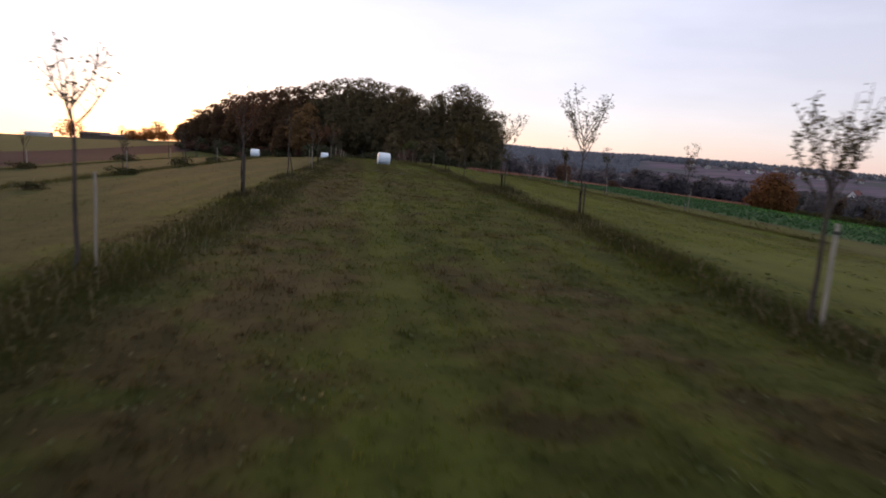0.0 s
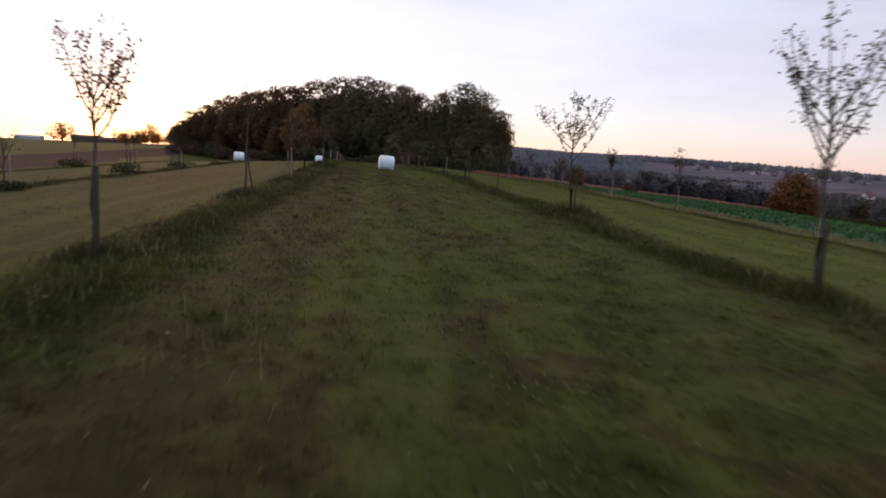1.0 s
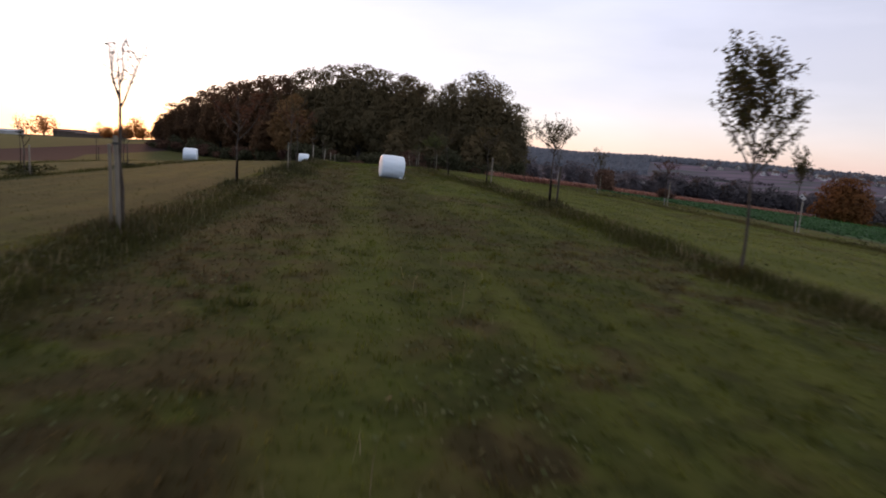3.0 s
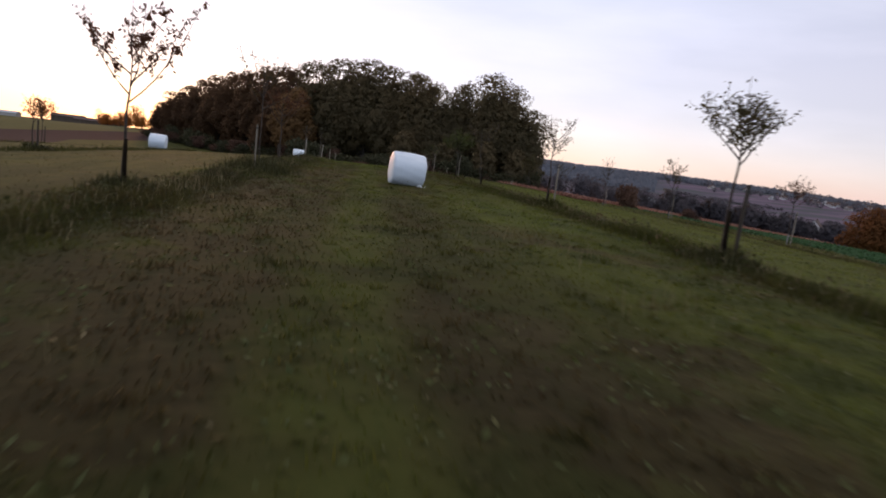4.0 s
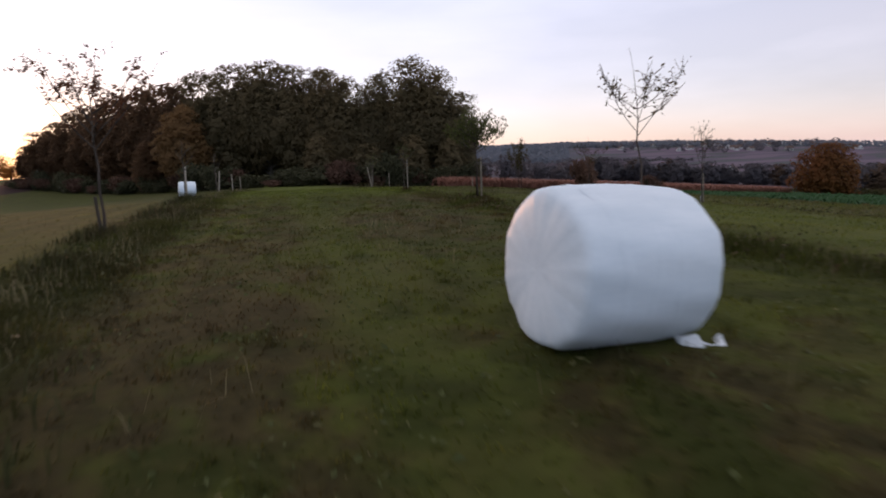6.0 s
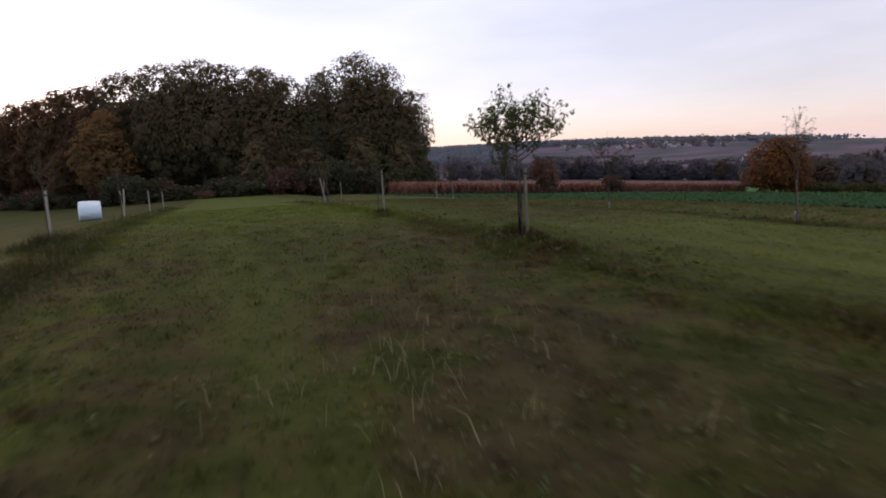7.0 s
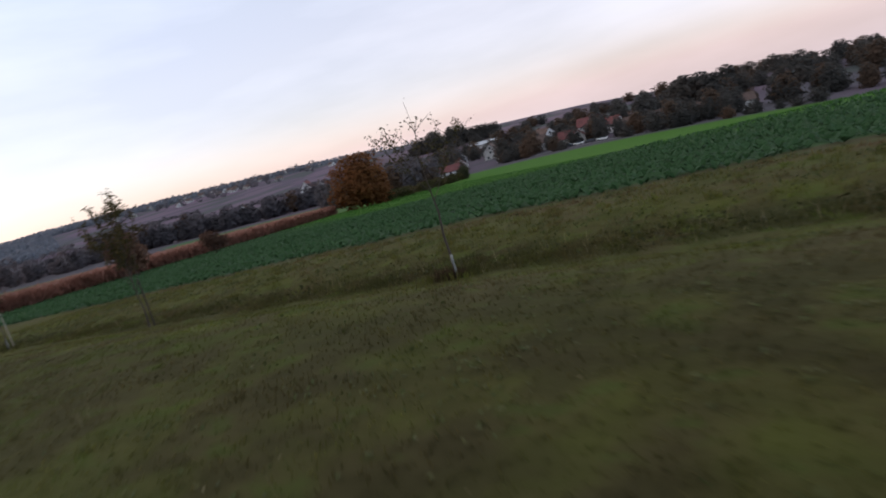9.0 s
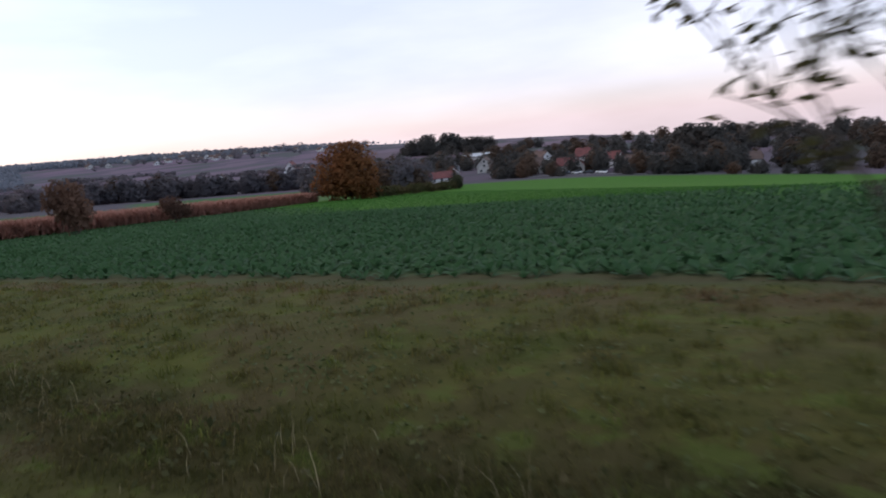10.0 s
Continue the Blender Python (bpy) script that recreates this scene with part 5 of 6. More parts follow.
def house(x, y, turn, w, d, eaves, ridge, wall, roof, label, rows=2, chimney=True, name="house", windows=True):
    """Gabled house: walls with gables, overhanging roof slabs, windows with frames, a door, a chimney."""
    ob = new(name)
    ob.matrix_world = pose(x, y, gz(x, y) - 0.3, 0, 0, turn)
    hw, hd = w / 2, d / 2
    v = [(-hw, -hd, 0), (hw, -hd, 0), (hw, hd, 0), (-hw, hd, 0), (-hw, -hd, eaves), (hw, -hd, eaves), (hw, hd, eaves), (-hw, hd, eaves), (-hw, 0, ridge), (hw, 0, ridge)]
    fc = [(0, 1, 5, 4), (2, 3, 7, 6), (1, 2, 6, 9, 5), (3, 0, 4, 8, 7)]
    mesh_from("wall", v, fc, wall, ob)
    slope = math.hypot(hd, ridge - eaves)
    for sgn in (-1, 1):
        o = 0.45
        ny, nz = sgn * (ridge - eaves) / slope, hd / slope
        low = (sgn * (hd + o * hd / slope), eaves - o * (ridge - eaves) / slope)
        v, fc = [], []
        for t in (0.03, 0.22):
            v += [(-hw - 0.4, low[0] + ny * t, low[1] + nz * t), (hw + 0.4, low[0] + ny * t, low[1] + nz * t), (hw + 0.4, ny * t * 0.2, ridge + t), (-hw - 0.4, ny * t * 0.2, ridge + t)]
        for q in ((0, 3, 2, 1), (4, 5, 6, 7), (0, 1, 5, 4), (1, 2, 6, 5), (2, 3, 7, 6), (3, 0, 4, 7)):
            fc.append(q)
        mesh_from("roof_slope", v, fc, roof, ob)
    if chimney:
        v, fc = [], []
        box(v, fc, (w * 0.18, -0.3, ridge - 0.6), (w * 0.18 + 0.6, 0.3, ridge + 0.9))
        mesh_from("chimney", v, fc, ROOF_BROWN, ob)
    if windows:
        n = max(2, int(w / 2.8))
        for sgn in (-1, 1):
            for r in range(rows):
                zc = 1.5 + 2.6 * r
                if zc + 0.6 > eaves:
                    continue
                for i in range(n):
                    xc = -hw + (i + 0.5) * w / n
                    v, fc = [], []
                    box(v, fc, (xc - 0.55, min(sgn * hd, sgn * (hd + 0.05)), zc - 0.65), (xc + 0.55, max(sgn * hd, sgn * (hd + 0.05)), zc + 0.65))
                    wf = mesh_from("window", v, fc, FRAME, ob)
                    v, fc = [], []
                    box(v, fc, (xc - 0.45, min(sgn * hd, sgn * (hd + 0.07)), zc - 0.55), (xc + 0.45, max(sgn * hd, sgn * (hd + 0.07)), zc + 0.55))
                    mesh_from("pane", v, fc, PANE, wf)
        for sgn in (-1, 1):
            for zc in (1.6, 4.2, 6.4):
                if zc + 0.6 > ridge - 0.8:
                    continue
                for yc in ((-hd * 0.45, hd * 0.45) if zc < eaves - 0.5 else (0.0,)):
                    v, fc = [], []
                    box(v, fc, (min(sgn * hw, sgn * (hw + 0.05)), yc - 0.5, zc - 0.6), (max(sgn * hw, sgn * (hw + 0.05)), yc + 0.5, zc + 0.6))
                    mesh_from("window", v, fc, PANE, ob)
    return tagged(ob, label, "house" if name == "house" else "barn", "village houses" if name == "house" else "farm sheds")


VILLAGE = [(231, 169, 128, 10, 7, 2.8, 5.4, WALL_WHITE, ROOF_RED, "low white house with a large red tiled roof"), (240, 190, 60, 7, 6, 3.6, 6.0, WALL_GREY, ROOF_BROWN, "grey house with a brown roof beside the hedge"),
           (276, 148, 150, 8, 7, 4.6, 8.4, WALL_WHITE, ROOF_BROWN, "white gabled house above the road"), (272, 133, 100, 8, 7, 4.0, 7.4, WALL_GREY, ROOF_RED, "house with a red roof among russet trees"),
           (297, 121, 80, 9, 8, 5.2, 8.6, WALL_WHITE, ROOF_RED, "white house with a bright red roof"), (273, 96, 90, 7, 6, 4.6, 7.6, WALL_WHITE, ROOF_BROWN, "white house half hidden by garden trees"),
           (277, 79, 70, 7, 6, 4.6, 7.4, WALL_WHITE, ROOF_BROWN, "pale house behind russet trees"), (272, 62, 110, 6, 6, 5.0, 7.8, WALL_WHITE, ROOF_BROWN, "pale narrow house in the trees"),
           (283, 362, 40, 9, 9, 5.0, 10.0, WALL_WHITE, ROOF_BROWN, "white gabled house alone at the tree line"), (321, 328, 50, 10, 9, 5.5, 11.0, WALL_WHITE, ROOF_BROWN, "tall white gable beside the autumn maple"),
           (350, 369, 30, 11, 9, 5.5, 11.0, WALL_WHITE, ROOF_RED, "white house with a red roof up the slope"), (300, 210, 70, 12, 9, 5.0, 9.0, WALL_WHITE, ROOF_BROWN, "white house behind the russet trees"),
           (318, 196, 20, 10, 8, 4.6, 8.4, WALL_GREY, ROOF_BROWN, "grey house higher up the slope"), (330, 170, 60, 12, 9, 4.8, 9.0, WALL_WHITE, ROOF_BROWN, "white house with a brown roof up the slope"),
           (345, 150, 100, 11, 9, 4.8, 8.8, WALL_GREY, ROOF_RED, "house with a red roof up the slope"), (255, 178, 40, 7, 6, 4.0, 6.8, WALL_WHITE, ROOF_RED, "small house with a dull red roof behind the hedge"), (262, 160, 110, 7, 6, 4.2, 7.0, WALL_GREY, ROOF_BROWN, "grey house with a brown roof in the gardens"),
           (262, 147, 70, 6, 6, 4.4, 7.4, WALL_WHITE, ROOF_BROWN, "white gabled house beside the road"), (262, 124, 20, 7, 6, 4.2, 7.0, WALL_GREY, ROOF_RED, "low house with a red roof beside the road"), (266, 106, 95, 7, 6, 4.6, 7.4, WALL_WHITE, ROOF_BROWN, "white house at the edge of the field"), (266, 86, 30, 6, 6, 4.8, 7.6, WALL_GREY, ROOF_RED, "small grey house with a red roof in the trees"),
           (160, 345, 15, 16, 9, 4.0, 6.5, WALL_GREY, ROOF_PALE, "pale shed on the valley floor")]
for x, y, t, w, d, e, r, wm, rm, lab in VILLAGE:
    s = 0.84 if x < 300 else 1.0
    house(x, y, t, w * s, d * s, e * s, r * s, wm, rm, lab)
house(450, 274, 118, 24, 10, 2.8, 4.8, WALL_GREY, ROOF_PALE, "long farm shed with a pale sheet roof", 1, False, "farm_shed", False)
house(-174, 383, 6, 16, 9, 3.4, 4.6, WALL_WOOD, ROOF_BROWN, "farm shed with a low dark roof on the skyline", 1, False, "farm_shed", False)
house(-153, 374, 9, 26, 8, 2.2, 3.4, WALL_WOOD, ROOF_BROWN, "long low farm shed with a weathered roof", 1, False, "farm_shed", False)
house(-203, 372, 4, 14, 7, 2.0, 3.0, WALL_GREY, ROOF_PALE, "low shed with a pale roof on the skyline", 1, False, "farm_shed", False)
rv = random.Random(77)
for k in range(34):
    a = radians(rv.gauss(37.5, 3.6))
    d = 880 + rv.uniform(-110, 80)
    house(d * math.sin(a), d * math.cos(a), rv.uniform(0, 180), rv.uniform(5, 8), 6, 2.6, 4.8, WALL_GREY if k % 3 else WALL_WHITE, ROOF_BROWN,
          "grey house on the far slope" if k % 3 else "white house on the far slope", 1, False)


# ---- road with parked cars at the end of the field ----
ASPHALT = noisy("asphalt", [(0.2, (0.10, 0.10, 0.105)), (0.8, (0.17, 0.17, 0.175))], 0.8, 12, rough=0.8)
v, fc = [], []
for k in range(25):
    y = 136 - 2.2 * k
    x = 243.5 + 1.2 * math.sin(k * 0.25)
    for dx in (-2.6, 2.6):
        v.append((x + dx, y, gz(x + dx, y) + 0.12))
for k in range(24):
    fc.append((2 * k, 2 * k + 1, 2 * k + 3, 2 * k + 2))
tagged(mesh_from("road", v, fc, ASPHALT), "narrow grey asphalt road at the end of the field", "road", kind="structure")
TYRE = noisy("tyre_rubber", [(0.2, (0.015, 0.015, 0.015)), (0.8, (0.03, 0.03, 0.03))], 3, 20)


def car(x, y, turn, paint, label):
    ob = new("car")
    ob.matrix_world = pose(x, y, gz(x, y) + 0.12, 0, 0, turn)
    bm = bmesh.new()
    bmesh.ops.create_cube(bm, size=1, matrix=Matrix.Translation((0, 0, 0.62)) @ Matrix.Diagonal((4.2, 1.75, 0.62, 1)))
    bmesh.ops.bevel(bm, geom=bm.edges[:], offset=0.12, segments=2, affect="EDGES")
    link("body", bm, paint, ob, smooth=True)
    v = [(-1.5, -0.8, 0.9), (1.1, -0.8, 0.9), (1.1, 0.8, 0.9), (-1.5, 0.8, 0.9), (-1.1, -0.62, 1.42), (0.45, -0.62, 1.42), (0.45, 0.62, 1.42), (-1.1, 0.62, 1.42)]
    mesh_from("cabin", v, [(0, 1, 5, 4), (1, 2, 6, 5), (2, 3, 7, 6), (3, 0, 4, 7), (4, 5, 6, 7)], PANE, ob)
    for wx in (-1.3, 1.3):
        for wy in (-0.8, 0.8):
            bm = bmesh.new()
            bmesh.ops.create_cone(bm, cap_ends=True, segments=16, radius1=0.32, radius2=0.32, depth=0.2, matrix=pose(wx, wy, 0.32, 90, 0, 0))
            link("wheel", bm, TYRE, ob)
    return tagged(ob, label, "car", "parked cars")


CAR_WHITE = noisy("white_car_paint", [(0.2, (0.70, 0.70, 0.70)), (0.8, (0.80, 0.80, 0.80))], 1, 5, rough=0.25, bump=0)
CAR_DARK = noisy("dark_car_paint", [(0.2, (0.03, 0.03, 0.035)), (0.8, (0.06, 0.06, 0.07))], 1, 5, rough=0.25, bump=0)
for k, (y, paint, lab) in enumerate(((123, CAR_DARK, "dark parked car beside the road"), (119, CAR_WHITE, "white parked car beside the road"), (114, CAR_DARK, "dark parked car beside the road"), (109.5, CAR_WHITE, "white parked car beside the road"), (108, CAR_WHITE, "white parked car beside the road"))):
    car(246.5 + (k % 2), y, 90 if k != 4 else 20, paint, lab)

# ---- crops ----
gen = np.random.default_rng(4)


def blades(name, P, height, width, lean, mat, label="", kind_label="grass", segments=2):
    """Many bent blades: each a strip narrowing to a point."""
    m = len(P)
    a = gen.uniform(0, 2 * np.pi, m)
    d = np.stack([np.cos(a), np.sin(a), 0 * a], 1)
    s = np.stack([-np.sin(a), np.cos(a), 0 * a], 1)
    H, W, L = (np.broadcast_to(np.asarray(q, float), (m,))[:, None] for q in (height, width, lean))
    up = np.array([0, 0, 1.0])
    base = P - up * 0.01
    mid = P + up * H * 0.55 + d * H * L * 0.3
    tip = P + up * H * (1 - 0.3 * L) + d * H * L
    V = np.stack([base - s * W, base + s * W, mid - s * W * 0.7, mid + s * W * 0.7, tip], 1)
    k = np.arange(m)[:, None] * 5
    F = np.concatenate([k + [0, 1, 3], k + [0, 3, 2], k + [2, 3, 4]])
    ob = fast_mesh(name, V.reshape(-1, 3), F, mat)
    return tagged(ob, label, kind_label, kind="stuff")


def on_ground(x, y):
    return np.stack([x, y, ground_z(x, y) + bumps(x, y)], 1)


# sugar beet: rosettes of broad leaves in drills running along the field
def rosettes(name, x, y, size, per, label):
    m = len(x)
    base = np.repeat(on_ground(x, y), per, 0)
    a = gen.uniform(0, 2 * np.pi, m * per)
    el = gen.uniform(0.3, 1.05, m * per)
    d = np.stack([np.cos(a) * np.cos(el), np.sin(a) * np.cos(el), np.sin(el)], 1)
    s = np.stack([-np.sin(a), np.cos(a), 0 * a], 1)
    ln = np.repeat(size, per)[:, None] * gen.uniform(0.6, 1.2, (m * per, 1))
    wd = ln * gen.uniform(0.16, 0.27, (m * per, 1))
    droop = np.array([0, 0, -1.0]) * ln * gen.uniform(0.05, 0.35, (m * per, 1))
    V = np.stack([base, base + d * ln * 0.45 - s * wd * 0.8, base + d * ln * 0.45 + s * wd * 0.8, base + d * ln * 0.8 - s * wd + droop * 0.4, base + d * ln * 0.8 + s * wd + droop * 0.4, base + d * ln * 1.1 + droop], 1)
    k = np.arange(m * per)[:, None] * 6
    F = np.concatenate([k + [0, 1, 2], k + [1, 3, 4], k + [1, 4, 2], k + [3, 5, 4]])
    return tagged(fast_mesh(name, V.reshape(-1, 3), F, BEET), label, "crop", kind="stuff")


bx, by = np.meshgrid(FIELD_X + 0.5 + 0.45 * np.arange(62), np.arange(-2, 74, 0.28))
bx, by = bx.ravel() + gen.normal(0, 0.05, bx.size), by.ravel() + gen.normal(0, 0.08, by.size)
keep = gen.random(bx.size) > 0.06 + np.clip((bx - 0.62 * by - 12) / 18, 0, 1) * np.clip((bx - 30) / 13, 0, 1) + 0.5 * np.exp(-((bx - FIELD_X) / 0.8) ** 2)
rosettes("beet_crop", bx[keep], by[keep], gen.uniform(0.18, 0.32, keep.sum()), 9, "dark green sugar beet with broad leaves in drills")
bx, by = gen.uniform(FIELD_X + 28, 95, 16000), gen.uniform(-30, 118, 16000)
keep = gen.random(bx.size) > np.clip((bx - 0.62 * by - 12) / 18, 0, 1) * np.clip((bx - 30) / 13, 0, 1)
rosettes("beet_crop", bx[keep], by[keep], gen.uniform(0.22, 0.34, keep.sum()), 6, "dark green sugar beet covering the slope")
bx, by = gen.uniform(FIELD_X + 0.5, FIELD_X + 28, 7000), np.concatenate([gen.uniform(-70, -2, 4500), gen.uniform(74, 112, 2500)])
keep = gen.random(bx.size) > np.clip((bx - 0.62 * by - 12) / 18, 0, 1) * np.clip((bx - 30) / 13, 0, 1)
bx, by = bx[keep], by[keep]
rosettes("beet_crop", bx, by, gen.uniform(0.26, 0.4, len(bx)), 5, "dark green sugar beet beside the meadow")

# maize strip, dry and reddish brown
m = 130000
yx, yy = gen.uniform(34, 150, m), gen.uniform(-40, 125, m)
keep = gen.random(m) < np.clip((yx - 0.62 * yy - 12) / 18, 0, 1) * np.clip((yx - 30) / 13, 0, 1)
yx, yy = yx[keep], yy[keep]
blades("young_crop", on_ground(yx, yy), gen.uniform(0.12, 0.26, len(yx)), gen.uniform(0.02, 0.045, len(yx)), gen.uniform(0.4, 1.4, len(yx)), YOUNG, "young bright green crop covering the slope", "crop")
t = gen.random(9000)
mxx, myy = 27 + 94 * t + gen.uniform(-1, 1, 9000), 106 + 26 * t ** 1.3 + gen.uniform(0, 1, 9000) * (16 - 9 * t)
blades("maize_crop", on_ground(np.repeat(mxx, 8), np.repeat(myy, 8)) + np.stack([gen.normal(0, 0.12, 72000), gen.normal(0, 0.12, 72000), gen.uniform(0, 1.5, 72000)], 1), gen.uniform(0.7, 1.3, 72000), gen.uniform(0.05, 0.10, 72000), gen.uniform(0.5, 1.5, 72000), MAIZE, "strip of ripe reddish-brown maize", "crop")

# ---- woods on the far ridge, haze put into their leaf colour ----
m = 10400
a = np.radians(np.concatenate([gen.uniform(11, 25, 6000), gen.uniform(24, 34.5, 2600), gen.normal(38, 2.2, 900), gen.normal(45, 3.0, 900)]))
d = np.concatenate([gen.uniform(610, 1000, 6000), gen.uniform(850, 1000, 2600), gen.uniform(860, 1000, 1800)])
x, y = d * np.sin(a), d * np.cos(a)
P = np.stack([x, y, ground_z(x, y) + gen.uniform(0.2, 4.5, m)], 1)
sprays("far_wood", P, gen.normal(size=P.shape) + [0, -0.6, 0.8], gen.uniform(1.8, 3.6, m), HAZED_FAR_LEAF, None, gen, 0.8)
tagged(bpy.context.scene.collection.objects[-1], "woodland covering the far ridge, haze in its leaf colour", "woodland", kind="stuff")

# hedges and garden trees on the far slope
ta = np.concatenate([np.repeat([29, 33, 36, 37, 38, 39, 40, 41, 44], 8) + gen.normal(0, 0.9, 72), np.linspace(28, 35, 26), np.linspace(38.5, 46, 30), np.linspace(31, 38, 22)])
td = np.concatenate([900 + gen.uniform(-150, 80, 72), gen.normal(648, 3, 26), np.linspace(560, 600, 30), np.linspace(480, 500, 22)])
th = np.concatenate([gen.uniform(4, 9, 72), gen.uniform(2.0, 4.0, 78)])
k = np.repeat(np.arange(len(ta)), 46)
m = len(k)
u = gen.normal(size=(m, 3))
u /= np.linalg.norm(u, axis=1)[:, None]
x = td[k] * np.sin(np.radians(ta[k])) + u[:, 0] * th[k] * 0.55
y = td[k] * np.cos(np.radians(ta[k])) + u[:, 1] * th[k] * 0.55
P = np.stack([x, y, ground_z(x, y) + th[k] * (0.48 + 0.5 * u[:, 2])], 1)
# these leaves also carry the painted haze
sprays("slope_trees", P, u + [0, 0, 0.5], gen.uniform(0.6, 1.3, m) * (0.5 + th[k] / 8), HAZED_VALE_LEAF, None, gen, 0.8)
tagged(bpy.context.scene.collection.objects[-1], "hedges and garden trees scattered over the far slope", "trees", kind="stuff")

# ---- grass ----
def near_rows(x, y):
    return np.minimum(np.min(np.abs(x[:, None] - np.array(ROW_X)[None, [0, 1, 2, 4]]), 1), np.abs(x - east_row(y)))


# short mown turf, thick along the strip that is flown over
m = 340000
x = gen.uniform(-6.5, 14.5, m)
y = gen.uniform(-70, 42, m)
keep = (near_rows(x, y) > 0.45) & ~((x > 5) & (y < -52))
x, y = x[keep], y[keep]
cells = gen.random((120, 600))
cx, cy = x / 0.22 + 60, y / 0.22 + 350
clump = 0.6 * cells[cx.astype(int) % 120, cy.astype(int) % 600] + 0.4 * cells[(cx / 4).astype(int) % 120, (cy / 4).astype(int) % 600]
blades("meadow_grass", on_ground(x, y), gen.uniform(0.02, 0.06, len(x)) * (0.6 + 0.9 * clump), gen.uniform(0.004, 0.011, len(x)), gen.uniform(0.8, 2.4, len(x)), BLADE, "short mown meadow grass with clover", "grass")
m = 60000
x = np.concatenate([gen.uniform(-15, -6.3, m // 4), gen.uniform(13, 21.5, m - m // 4)])
y = np.concatenate([gen.uniform(-66, 30, m // 4), gen.uniform(-40, 60, m - m // 4)])
blades("meadow_grass", on_ground(x, y), gen.uniform(0.025, 0.06, m), gen.uniform(0.005, 0.010, m), gen.uniform(1.0, 2.4, m), BLADE, "longer pale meadow grass beside the rows", "grass")
# tufts and flat broad leaves that break up the turf
nt = 4200
cx, cy = gen.uniform(-5, 13.4, nt), gen.uniform(-67, 36, nt)
keep = (cx < 4.5) | (gen.random(nt) < 0.35)
cx, cy = cx[keep], cy[keep]
nt = len(cx)
k = np.repeat(np.arange(nt), 14)
m = len(k)
x, y = cx[k] + gen.normal(0, 0.05, m), cy[k] + gen.normal(0, 0.05, m)
blades("grass_tufts", on_ground(x, y), gen.uniform(0.05, 0.14, m) * (gen.uniform(0.4, 1.3, nt) * np.where(cx > 4.5, 0.5, 0.85))[k], gen.uniform(0.004, 0.010, m), gen.uniform(0.5, 1.8, m), BLADE, "small tufts of longer grass in the mown turf", "grass")
nt = 1500
cx, cy = gen.uniform(15.8, 21.3, nt), gen.uniform(2, 56, nt)
k = np.repeat(np.arange(nt), 14)
m = len(k)
x, y = cx[k] + gen.normal(0, 0.08, m), cy[k] + gen.normal(0, 0.08, m)
blades("grass_tufts", on_ground(x, y), gen.uniform(0.06, 0.16, m) * gen.uniform(0.5, 1.3, nt)[k], gen.uniform(0.006, 0.013, m), gen.uniform(0.3, 1.5, m), BLADE, "small tufts of longer grass beside the field", "grass")
m = 14000
cx, cy = gen.uniform(15.6, 21.4, 420), gen.uniform(4, 54, 420)
k = gen.integers(0, 420, m)
P = on_ground(cx[k] + gen.normal(0, 0.25, m), cy[k] + gen.normal(0, 0.3, m))
P[:, 2] += gen.uniform(0.01, 0.06, m)
sprays("clover_patches", P, gen.normal(size=P.shape) * 0.5 + [0, 0, 1], gen.uniform(0.025, 0.06, m), CLOVER, None, gen)
tagged(bpy.context.scene.collection.objects[-1], "patches of flat clover and dock leaves beside the field", "weeds", kind="stuff")
m = 40000
cx, cy = gen.uniform(-5, 13.4, 1500), gen.uniform(-67, 36, 1500)
k = gen.integers(0, 1500, m)
P = on_ground(cx[k] + gen.normal(0, 0.28, m), cy[k] + gen.normal(0, 0.34, m))
P[:, 2] += gen.uniform(0.005, 0.035, m)
sprays("clover_patches", P, gen.normal(size=P.shape) * 0.45 + [0, 0, 1], gen.uniform(0.018, 0.05, m), CLOVER, None, gen)
tagged(bpy.context.scene.collection.objects[-1], "patches of flat clover and dock leaves in the turf", "weeds", kind="stuff")
# dry stalks
m = 1300
cx, cy = gen.uniform(-4.5, 13, 120), gen.uniform(-66, 40, 120)
k = gen.integers(0, 120, m)
x, y = cx[k] + gen.normal(0, 0.35, m), cy[k] + gen.normal(0, 0.5, m)
blades("dry_stalks", on_ground(x, y), gen.uniform(0.12, 0.38, m), gen.uniform(0.0025, 0.005, m), gen.uniform(0.1, 0.9, m), STRAW, "pale dry grass stalks left in the meadow", "grass")
m = 230
cx, cy = gen.normal(-0.2, 0.9, 40), gen.normal(8.6, 1.6, 40)
k = gen.integers(0, 40, m)
blades("dry_stalks", on_ground(cx[k] + gen.normal(0, 0.14, m), cy[k] + gen.normal(0, 0.16, m)), gen.uniform(0.08, 0.28, m), gen.uniform(0.002, 0.0045, m), gen.uniform(0.4, 1.4, m), STRAW, "bleached grass tufts on a worn patch", "grass")
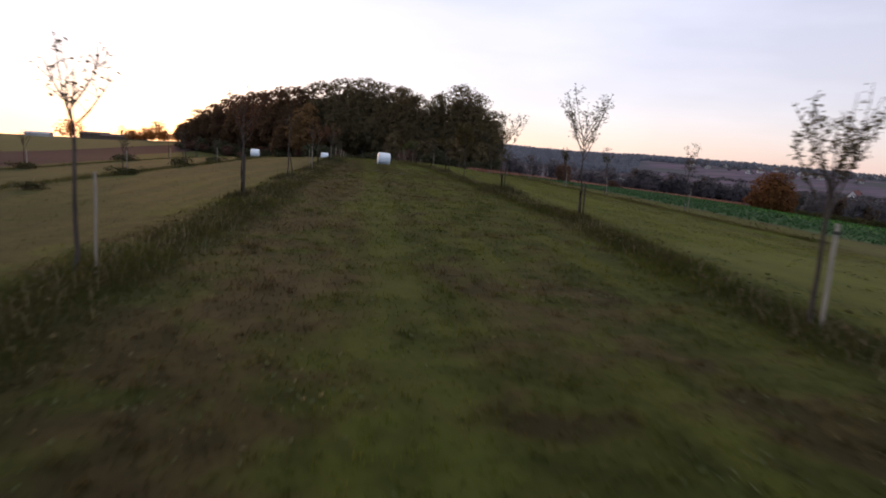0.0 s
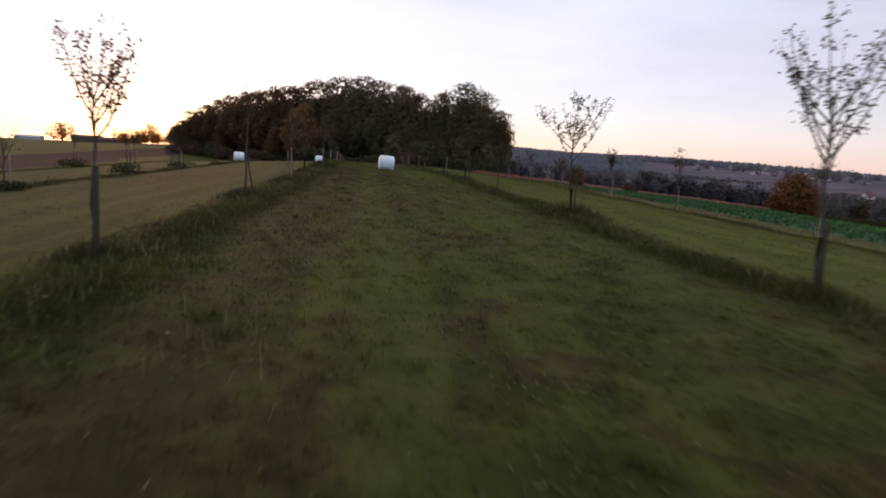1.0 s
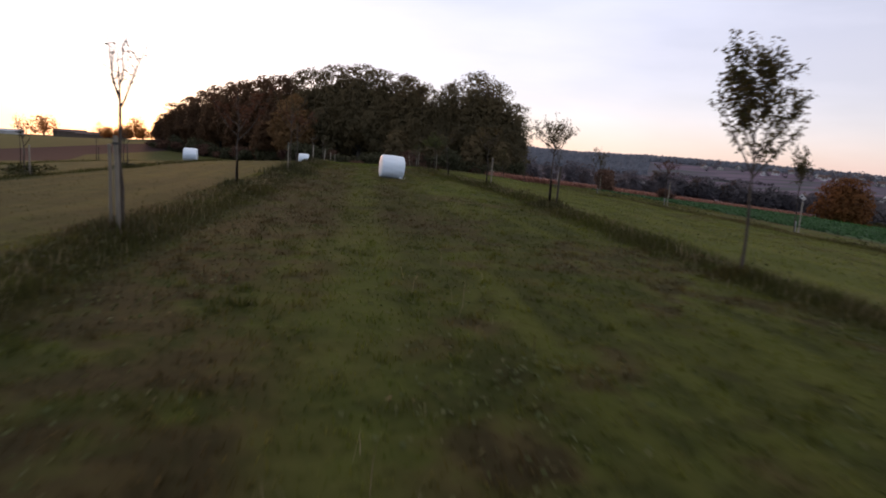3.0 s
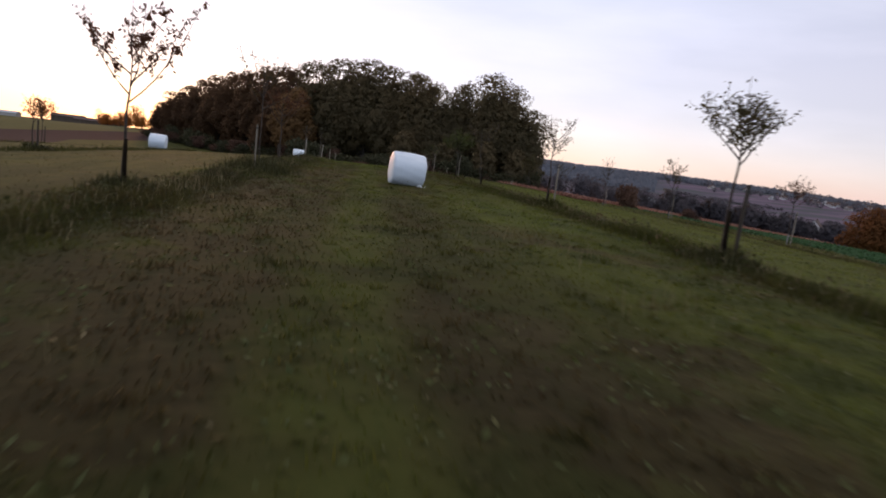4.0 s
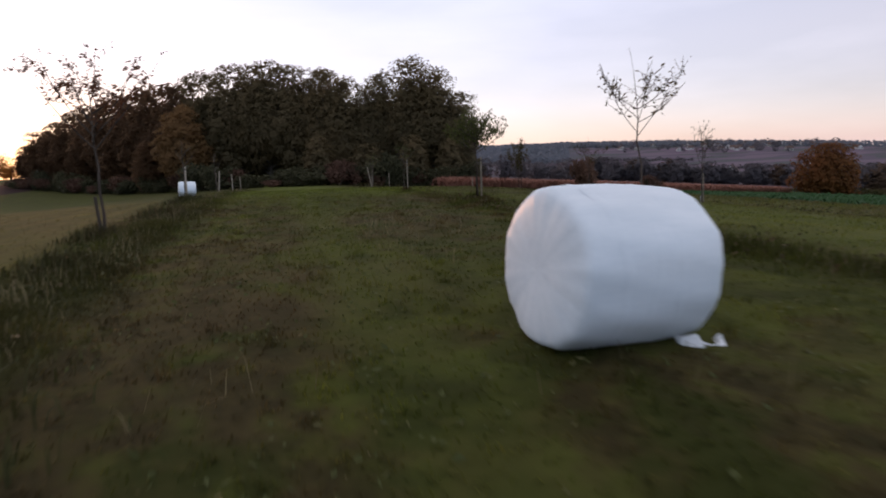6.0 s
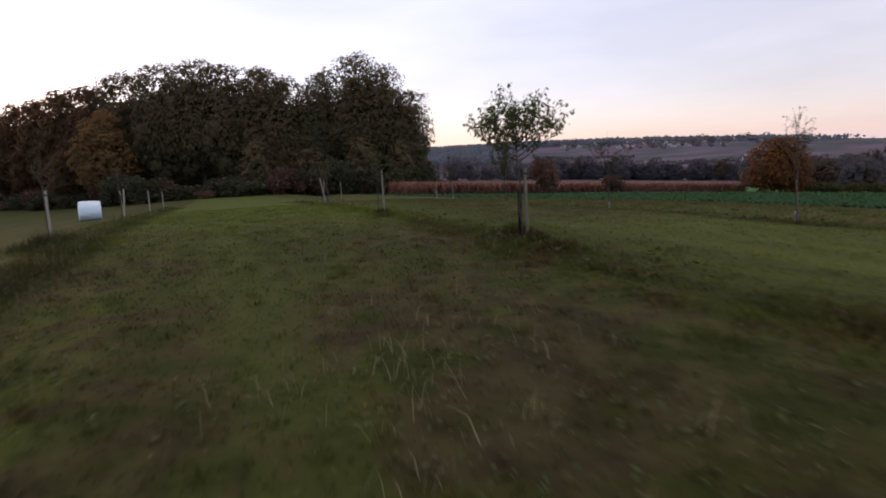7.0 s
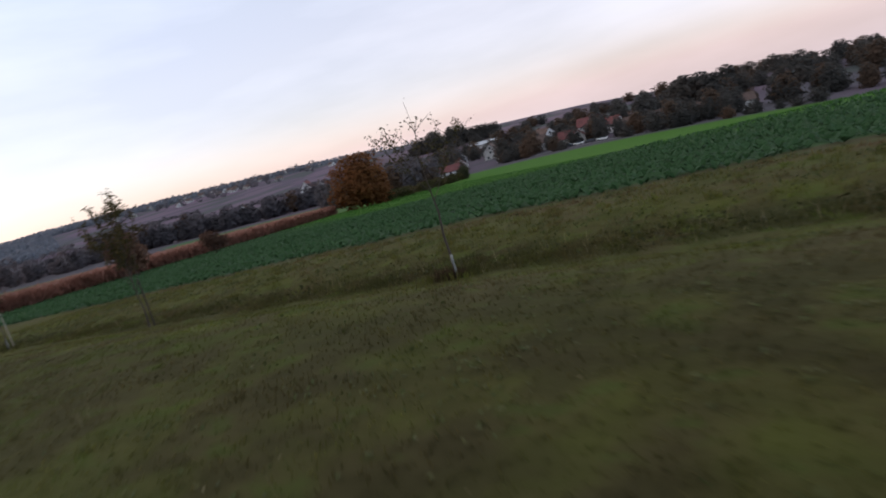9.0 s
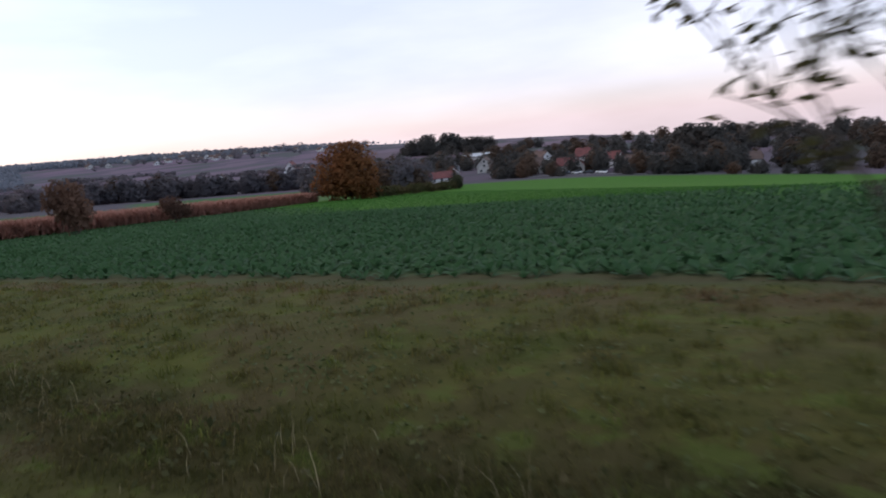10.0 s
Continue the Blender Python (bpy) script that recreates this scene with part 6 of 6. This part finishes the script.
# rank strips under the tree rows
for rx, dens, span, wide in ((-5.15, 76000, (-68, 62), 0.5), (4.4, 72000, (-64, 50), 0.45), (15.0, 80000, (-45, 60), 0.52), (-15.0, 16000, (-55, 30), 0.38), (-25.0, 9000, (-40, 45), 0.38)):
    y = gen.uniform(*span, dens)
    mid_x = east_row(y) if rx == 4.4 else rx
    x = mid_x + gen.normal(0, wide, dens) + 0.2 * np.sin(y * 0.35)
    h = (0.07 + 0.20 * gen.random(dens) ** 1.6) * (0.45 + 0.9 * (0.5 + 0.5 * np.sin(y * 0.9 + rx) * np.sin(y * 0.37 + 1.3 * np.sin(y * 0.21)))) * np.exp(-((x - mid_x) / 1.0) ** 2) * 1.2
    if rx == 4.4:
        h = h * (1 - 0.6 * np.clip((y - 6) / 4, 0, 1))
    if rx == 15.0:
        h = h * 0.62
    if rx == -5.15:
        h = h * (1 - 0.55 * np.exp(-((y + 6) / 3.5) ** 2))
    blades("rank_grass", on_ground(x, y), h, gen.uniform(0.005, 0.011, dens), gen.uniform(0.4, 1.6, dens), BLADE, "tall unmown grass strip under the tree row", "grass")
    # bleached stalks among them
    ns = dens // (9 if rx < 10 else 40)
    y = gen.uniform(*span, ns)
    mid_x = east_row(y) if rx == 4.4 else rx
    x = mid_x + gen.normal(0, wide, ns) + 0.2 * np.sin(y * 0.35)
    if rx == 4.4:
        x, y, mid_x = x[y < 8], y[y < 8], mid_x[y < 8]
        ns = len(x)
    blades("dry_stalks", on_ground(x, y), gen.uniform(0.12, 0.42, ns) * np.exp(-((x - mid_x) / 0.9) ** 2), gen.uniform(0.002, 0.005, ns), gen.uniform(0.3, 1.1, ns), STRAW, "pale dry stalks standing in the unmown strip", "grass")
    # broad-leaved weeds in clumps
    nc = dens // 80
    cy = gen.uniform(*span, nc // 12)
    k = gen.integers(0, len(cy), nc * 4)
    P = on_ground((east_row(cy[k]) if rx == 4.4 else rx) + gen.normal(0, 0.36, nc * 4), cy[k] + gen.normal(0, 0.45, nc * 4))
    P[:, 2] += gen.uniform(0.03, 0.36, nc * 4) * gen.random(nc * 4)
    sprays("weeds", P, gen.normal(size=P.shape) + [0, 0, 0.6], gen.uniform(0.03, 0.075, nc * 4), WEED, None, gen)
    tagged(bpy.context.scene.collection.objects[-1], "dark broad-leaved weeds among the tall grass", "weeds", kind="stuff")
# weed mounds round the trunks
spots = [(-5.7, -45.8, 0.9), (-5.7, -33.7, 1.1), (-5.3, -23.5, 1.1), (-5.75, -11.3, 0.9), (-5.2, -0.5, 1.8), (-6, 10.5, 1.0), (5.0, -46.9, 0.8), (4.95, -35.4, 1.55), (4.5, -25.2, 0.7), (4.8, -13.3, 1.0), (4.7, -2.6, 0.8), (3.75, 5.6, 0.6), (4.1, 16.6, 0.62), (3.95, 15.4, 0.5), (3.7, 14.0, 0.55), (14.2, 28.6, 0.7), (14.5, 19.3, 0.7), (-5.8, 23.4, 1.3), (-5.5, 15.5, 1.2), (-5.4, 6.0, 1.0), (-5.3, -5.5, 0.9), (3.4, 25.1, 0.5)]
for sx, sy, s in spots:
    m = int(700 * s)
    x, y = sx + gen.normal(0, 0.34 * s, m), sy + gen.normal(0, 0.5 * s, m)
    r = np.hypot(x - sx, y - sy)
    blades("weed_mound", on_ground(x, y), (0.16 + 0.3 * gen.random(m)) * np.exp(-(r / (0.8 * s)) ** 2) * s + 0.05, gen.uniform(0.006, 0.014, m), gen.uniform(0.1, 0.8, m), WEED if s > 0.85 else BLADE, "mound of tall weeds and grass round a young trunk", "grass")
# fallen leaves and clover heads: small pale flecks
m = 600
x, y = gen.uniform(-6, 12, m), gen.uniform(-66, 40, m)
P = on_ground(x, y) + [0, 0, 0.05]
sprays("fallen_leaves", P, gen.normal(size=P.shape) * 0.4 + [0, 0, 1], gen.uniform(0.015, 0.032, m), STRAW, None, gen)
tagged(bpy.context.scene.collection.objects[-1], "pale fallen leaves scattered on the turf", "leaves", kind="stuff")
